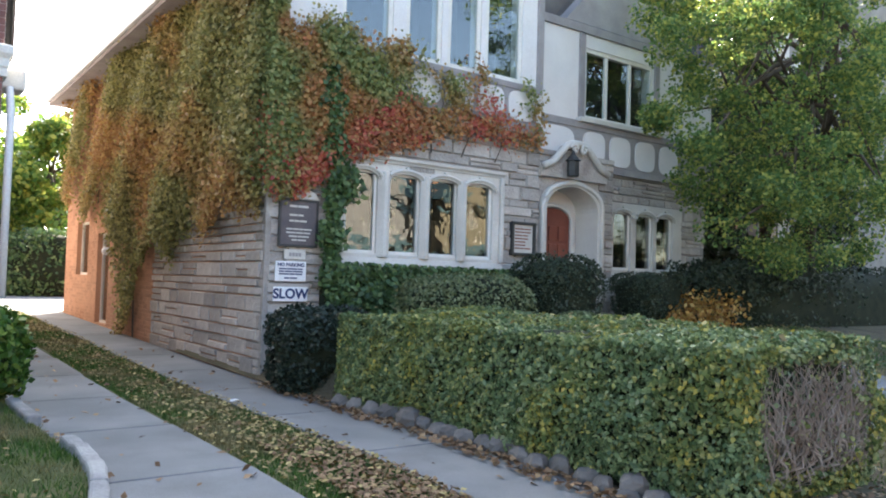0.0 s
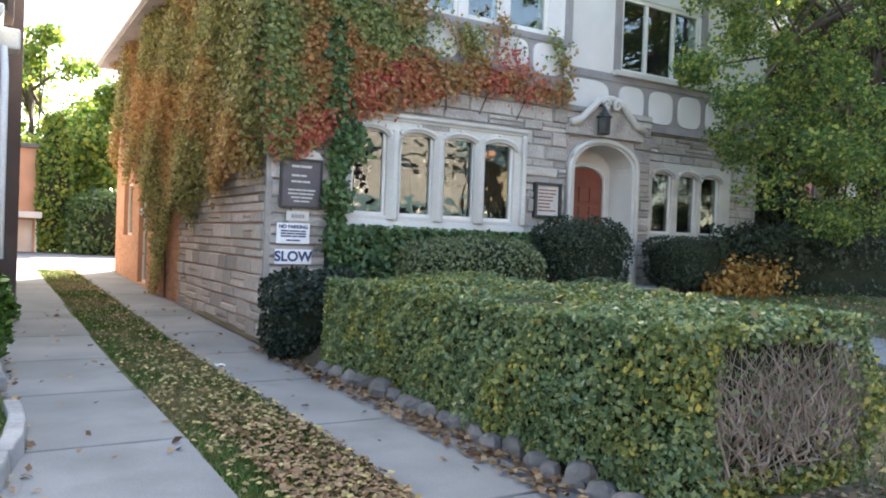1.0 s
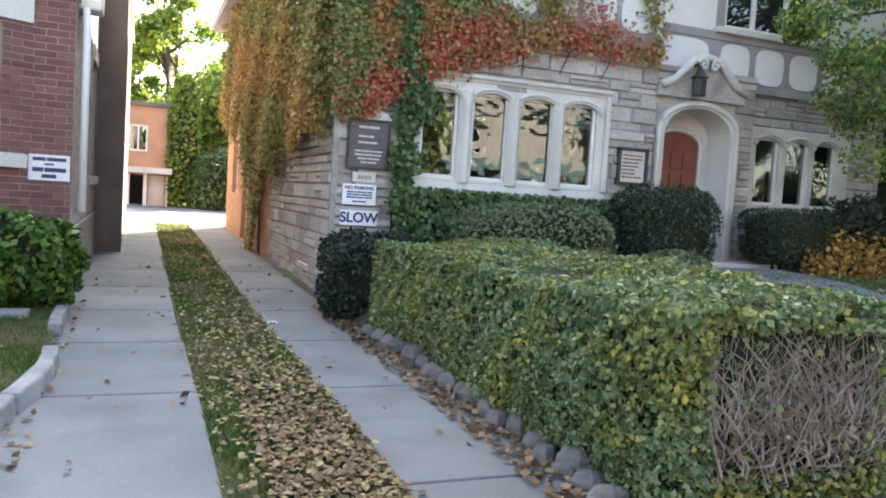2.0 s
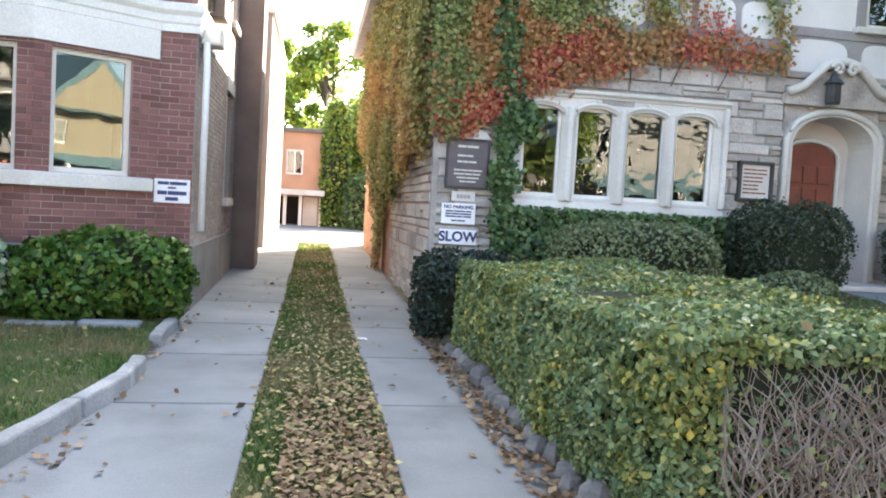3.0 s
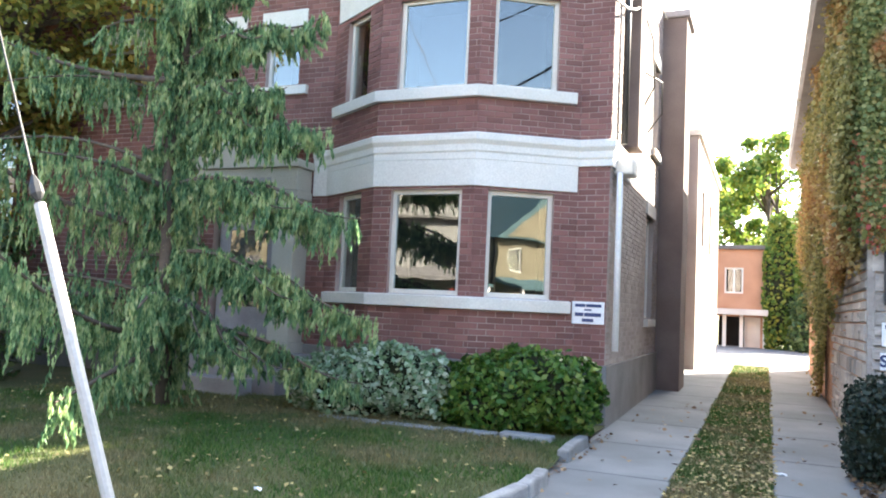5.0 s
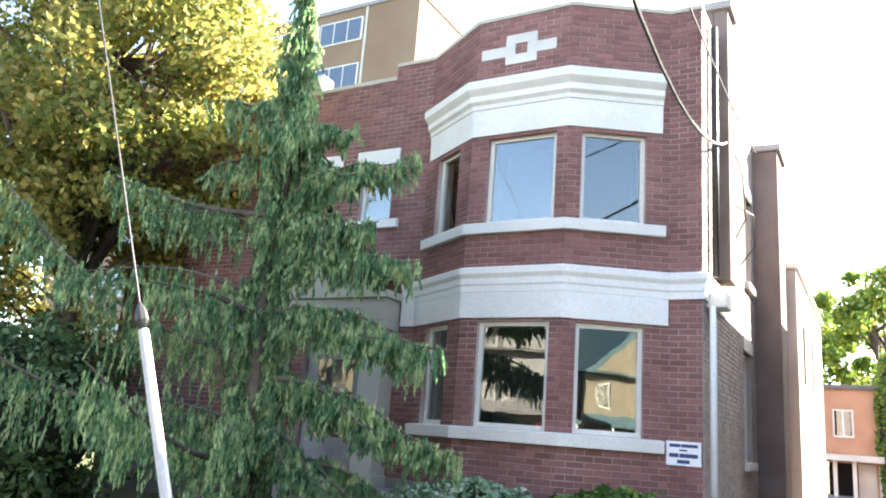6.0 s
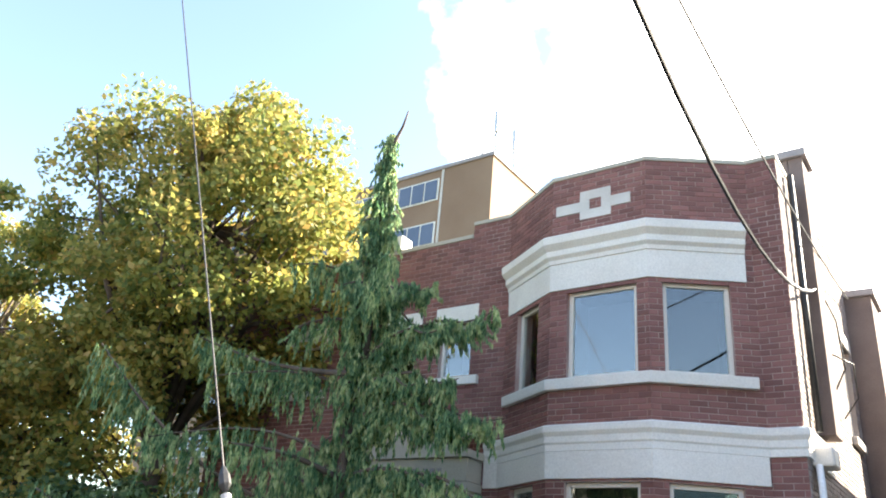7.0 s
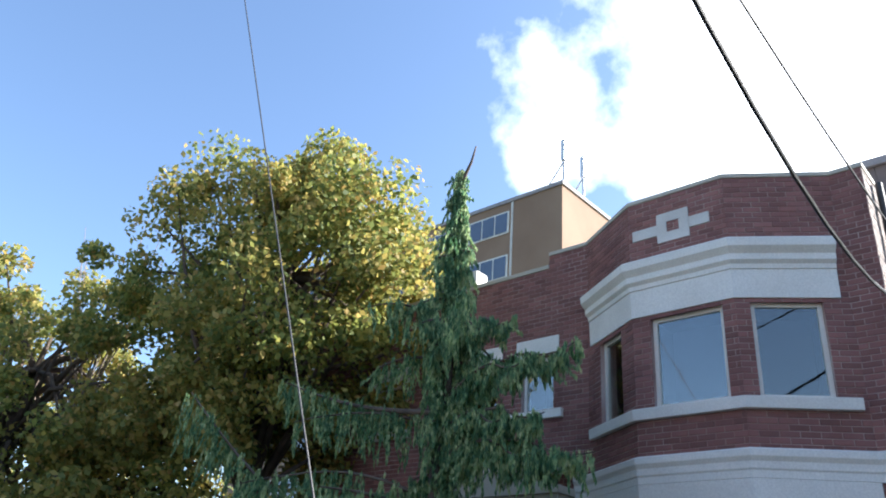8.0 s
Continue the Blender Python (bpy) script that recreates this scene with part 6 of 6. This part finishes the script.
M_PALE = surface("pale_siding", (0.20, 0.195, 0.185), (0.25, 0.24, 0.225), 1.0, 0.8, 0.3, 30)


def opposite(x, wide, wall, roof, label):
    h = thing("street_house", label, "house", "houses across the street")
    y = -17.0
    hs = [(0.8, 2.2, 1.2, 2.9), (wide - 2.4, wide - 1.0, 1.2, 2.9), (0.9, 2.1, 4.2, 5.7), (wide - 2.3, wide - 1.1, 4.2, 5.7)]
    part("wall", plate_wall(Solid(), (x + wide, y), (-1, 0), wide, 0, 6.3, 0.3, hs), wall, h)
    part("body", Solid().box(x, x + wide, y - 9, y - 0.6, 0, 6.3), wall, h)
    # added near-black slab for the shade seen through these windows
    part("room_shade", Solid().box(x + 0.1, x + wide - 0.1, y - 0.58, y - 0.5, 0.1, 6.2), M_ROOM_SHADE, h)
    for a, b, c, d in hs:
        window("window", h, (x + wide, y), (-1, 0), a, b, c, d, 0.06, 0.1, room=False)
    part("roof", Solid().prism([(x - 0.5, 6.2), (x + wide + 0.5, 6.2), (x + wide / 2, 9.8)], "y", y - 9.3, y + 0.5), roof, h)
    part("gable", Solid().prism([(x + 0.2, 6.3), (x + wide - 0.2, 6.3), (x + wide / 2, 9.2)], "y", y + 0.45, y + 0.55), wall, h)
    part("porch_roof", Solid().prism([(y, 3.5), (y + 2.2, 3.0), (y + 2.2, 3.15), (y, 3.75)], "x", x - 0.1, x + wide + 0.1), roof, h)
    for px in (x + 0.1, x + wide / 2, x + wide - 0.3):
        part("post", Solid().box(px, px + 0.2, y + 1.9, y + 2.1, 0, 3.02), M_PAINT, h)
    part("chimney", Solid().box(x + 1.0, x + 1.8, y - 4, y - 3.2, 6.3, 10.6), M_ORANGE, h)


opposite(-17.5, 8.5, M_PALE, M_ROOF, "white gabled house across the street")
opposite(-6.0, 8.0, M_ORANGE, M_ROOF, "orange brick gabled house across the street")
opposite(5.0, 8.5, M_TOWER, M_ROOF, "tan brick gabled house across the street")
opposite(16.0, 8.5, M_PALE, M_TEAL, "pale house with a teal roof across the street")
opposite(27.0, 9.0, M_CREAM, M_TEAL, "cream house with a teal roof across the street")
opposite(-30.0, 9.0, M_CREAM, M_ROOF, "cream house farther along the street")
shrub("red_shrub", (-9.2, -13.2, 1.3), (1.1, 0.9, 1.3), leafage("scarlet_leaf", [(0, (0.35, 0.05, 0.03)), (1, (0.55, 0.15, 0.06))]), "scarlet autumn shrub across the street", 1500, 0.18)

for x in np.arange(14.0, 37.0, 2.3):
    shrub("street_shrub", (float(x), -13.8, 0.75), (1.2, 0.8, 0.85), L_DEEP, "dark clipped shrub before the houses opposite", 900, 0.16)
for k, (x, y, h) in enumerate(((13.0, -12.5, 5.0), (3.0, -13.5, 5.5))):
    tree("street_tree", "leafy street tree before the houses opposite", (x, y, -0.05), 7, 0.16, (x, y, h), (2.0, 1.8, 2.2), (L_LOCUST, L_GREEN)[k], 7000, 0.22, 14, 50, 31 + k, 0.3)

# balconied block beyond the garden
blk = thing("balcony_block", "grey apartment block with railed balconies", "building")
part("wall", Solid().box(23.5, 40, 14, 30, 0, 16), M_FOUND, blk)
for z in (2.6, 5.3, 8.0, 10.7, 13.4):
    bal = part("balcony", Solid().box(20.5, 23.5, 11.5, 26, z, z + 0.22).box(20.5, 20.62, 11.5, 26, z + 0.22, z + 0.4), M_LIME, blk, "", 0.02)
    for k in range(26):
        part("baluster", Solid().box(20.55, 20.58, 11.6 + k * 0.3, 11.63 + k * 0.3, z + 0.4, z + 1.25), M_IRON, bal)
    part("rail", Solid().box(20.53, 20.6, 11.5, 26, z + 1.25, z + 1.31), M_IRON, bal)
    part("window", Solid().box(23.44, 23.49, 14.5, 22, z + 0.4, z + 2.3), M_TOWERGLASS, blk)
part("column", Solid().box(20.6, 21.1, 11.6, 12.1, 0, 16), M_LIME, blk, "", 0.02)

# climbers and shrubs behind the court
shrub("court_hedge", (6.8, 36.5, 1.6), (2.4, 1.2, 1.7), L_COVER, "dark hedge behind the court", 5000, 0.2, 3.0)
shrub("court_climber", (3.9, 37.8, 3.4), (0.7, 0.5, 3.2), L_FAR, "green climber on the coach house corner", 3500, 0.2, 2.5, base=0.25)
tree("back_tree", "sunlit green trees beyond the court", (9.5, 46, 0.1), 10, 0.25, (9.0, 46, 4.2), (5.5, 3.0, 4.6), L_FAR, 16000, 0.32, 20, 70, 21)
tree("far_tree", "hazy tree beyond the coach house", (-2.0, 60, -0.1), 12, 0.3, (-1.0, 60, 9.0), (4.5, 4.0, 4.5), L_FAR, 9000, 0.4, 24, 50, 22)

# ---------------------------------------------------------------- masonry pieces
lay("brick", brick_blocks, M_BRICK, M_BRICK_ONE, house, lambda b: 1.05 < b[0][2] < 2.9 and b[0][0] > -0.45)
lay("side_brick", side_blocks, M_SIDE, M_SIDE, house, lambda b: False)
lay("stone", stone_blocks + stone_side, M_STONE_ALL, M_STONE, shouse, lambda b: b[0][0] < 5.6 or 8.7 < b[0][0] < 9.7)
lay("orange_brick", side_bricks2, M_ORANGE, M_ORANGE, shouse, lambda b: False)
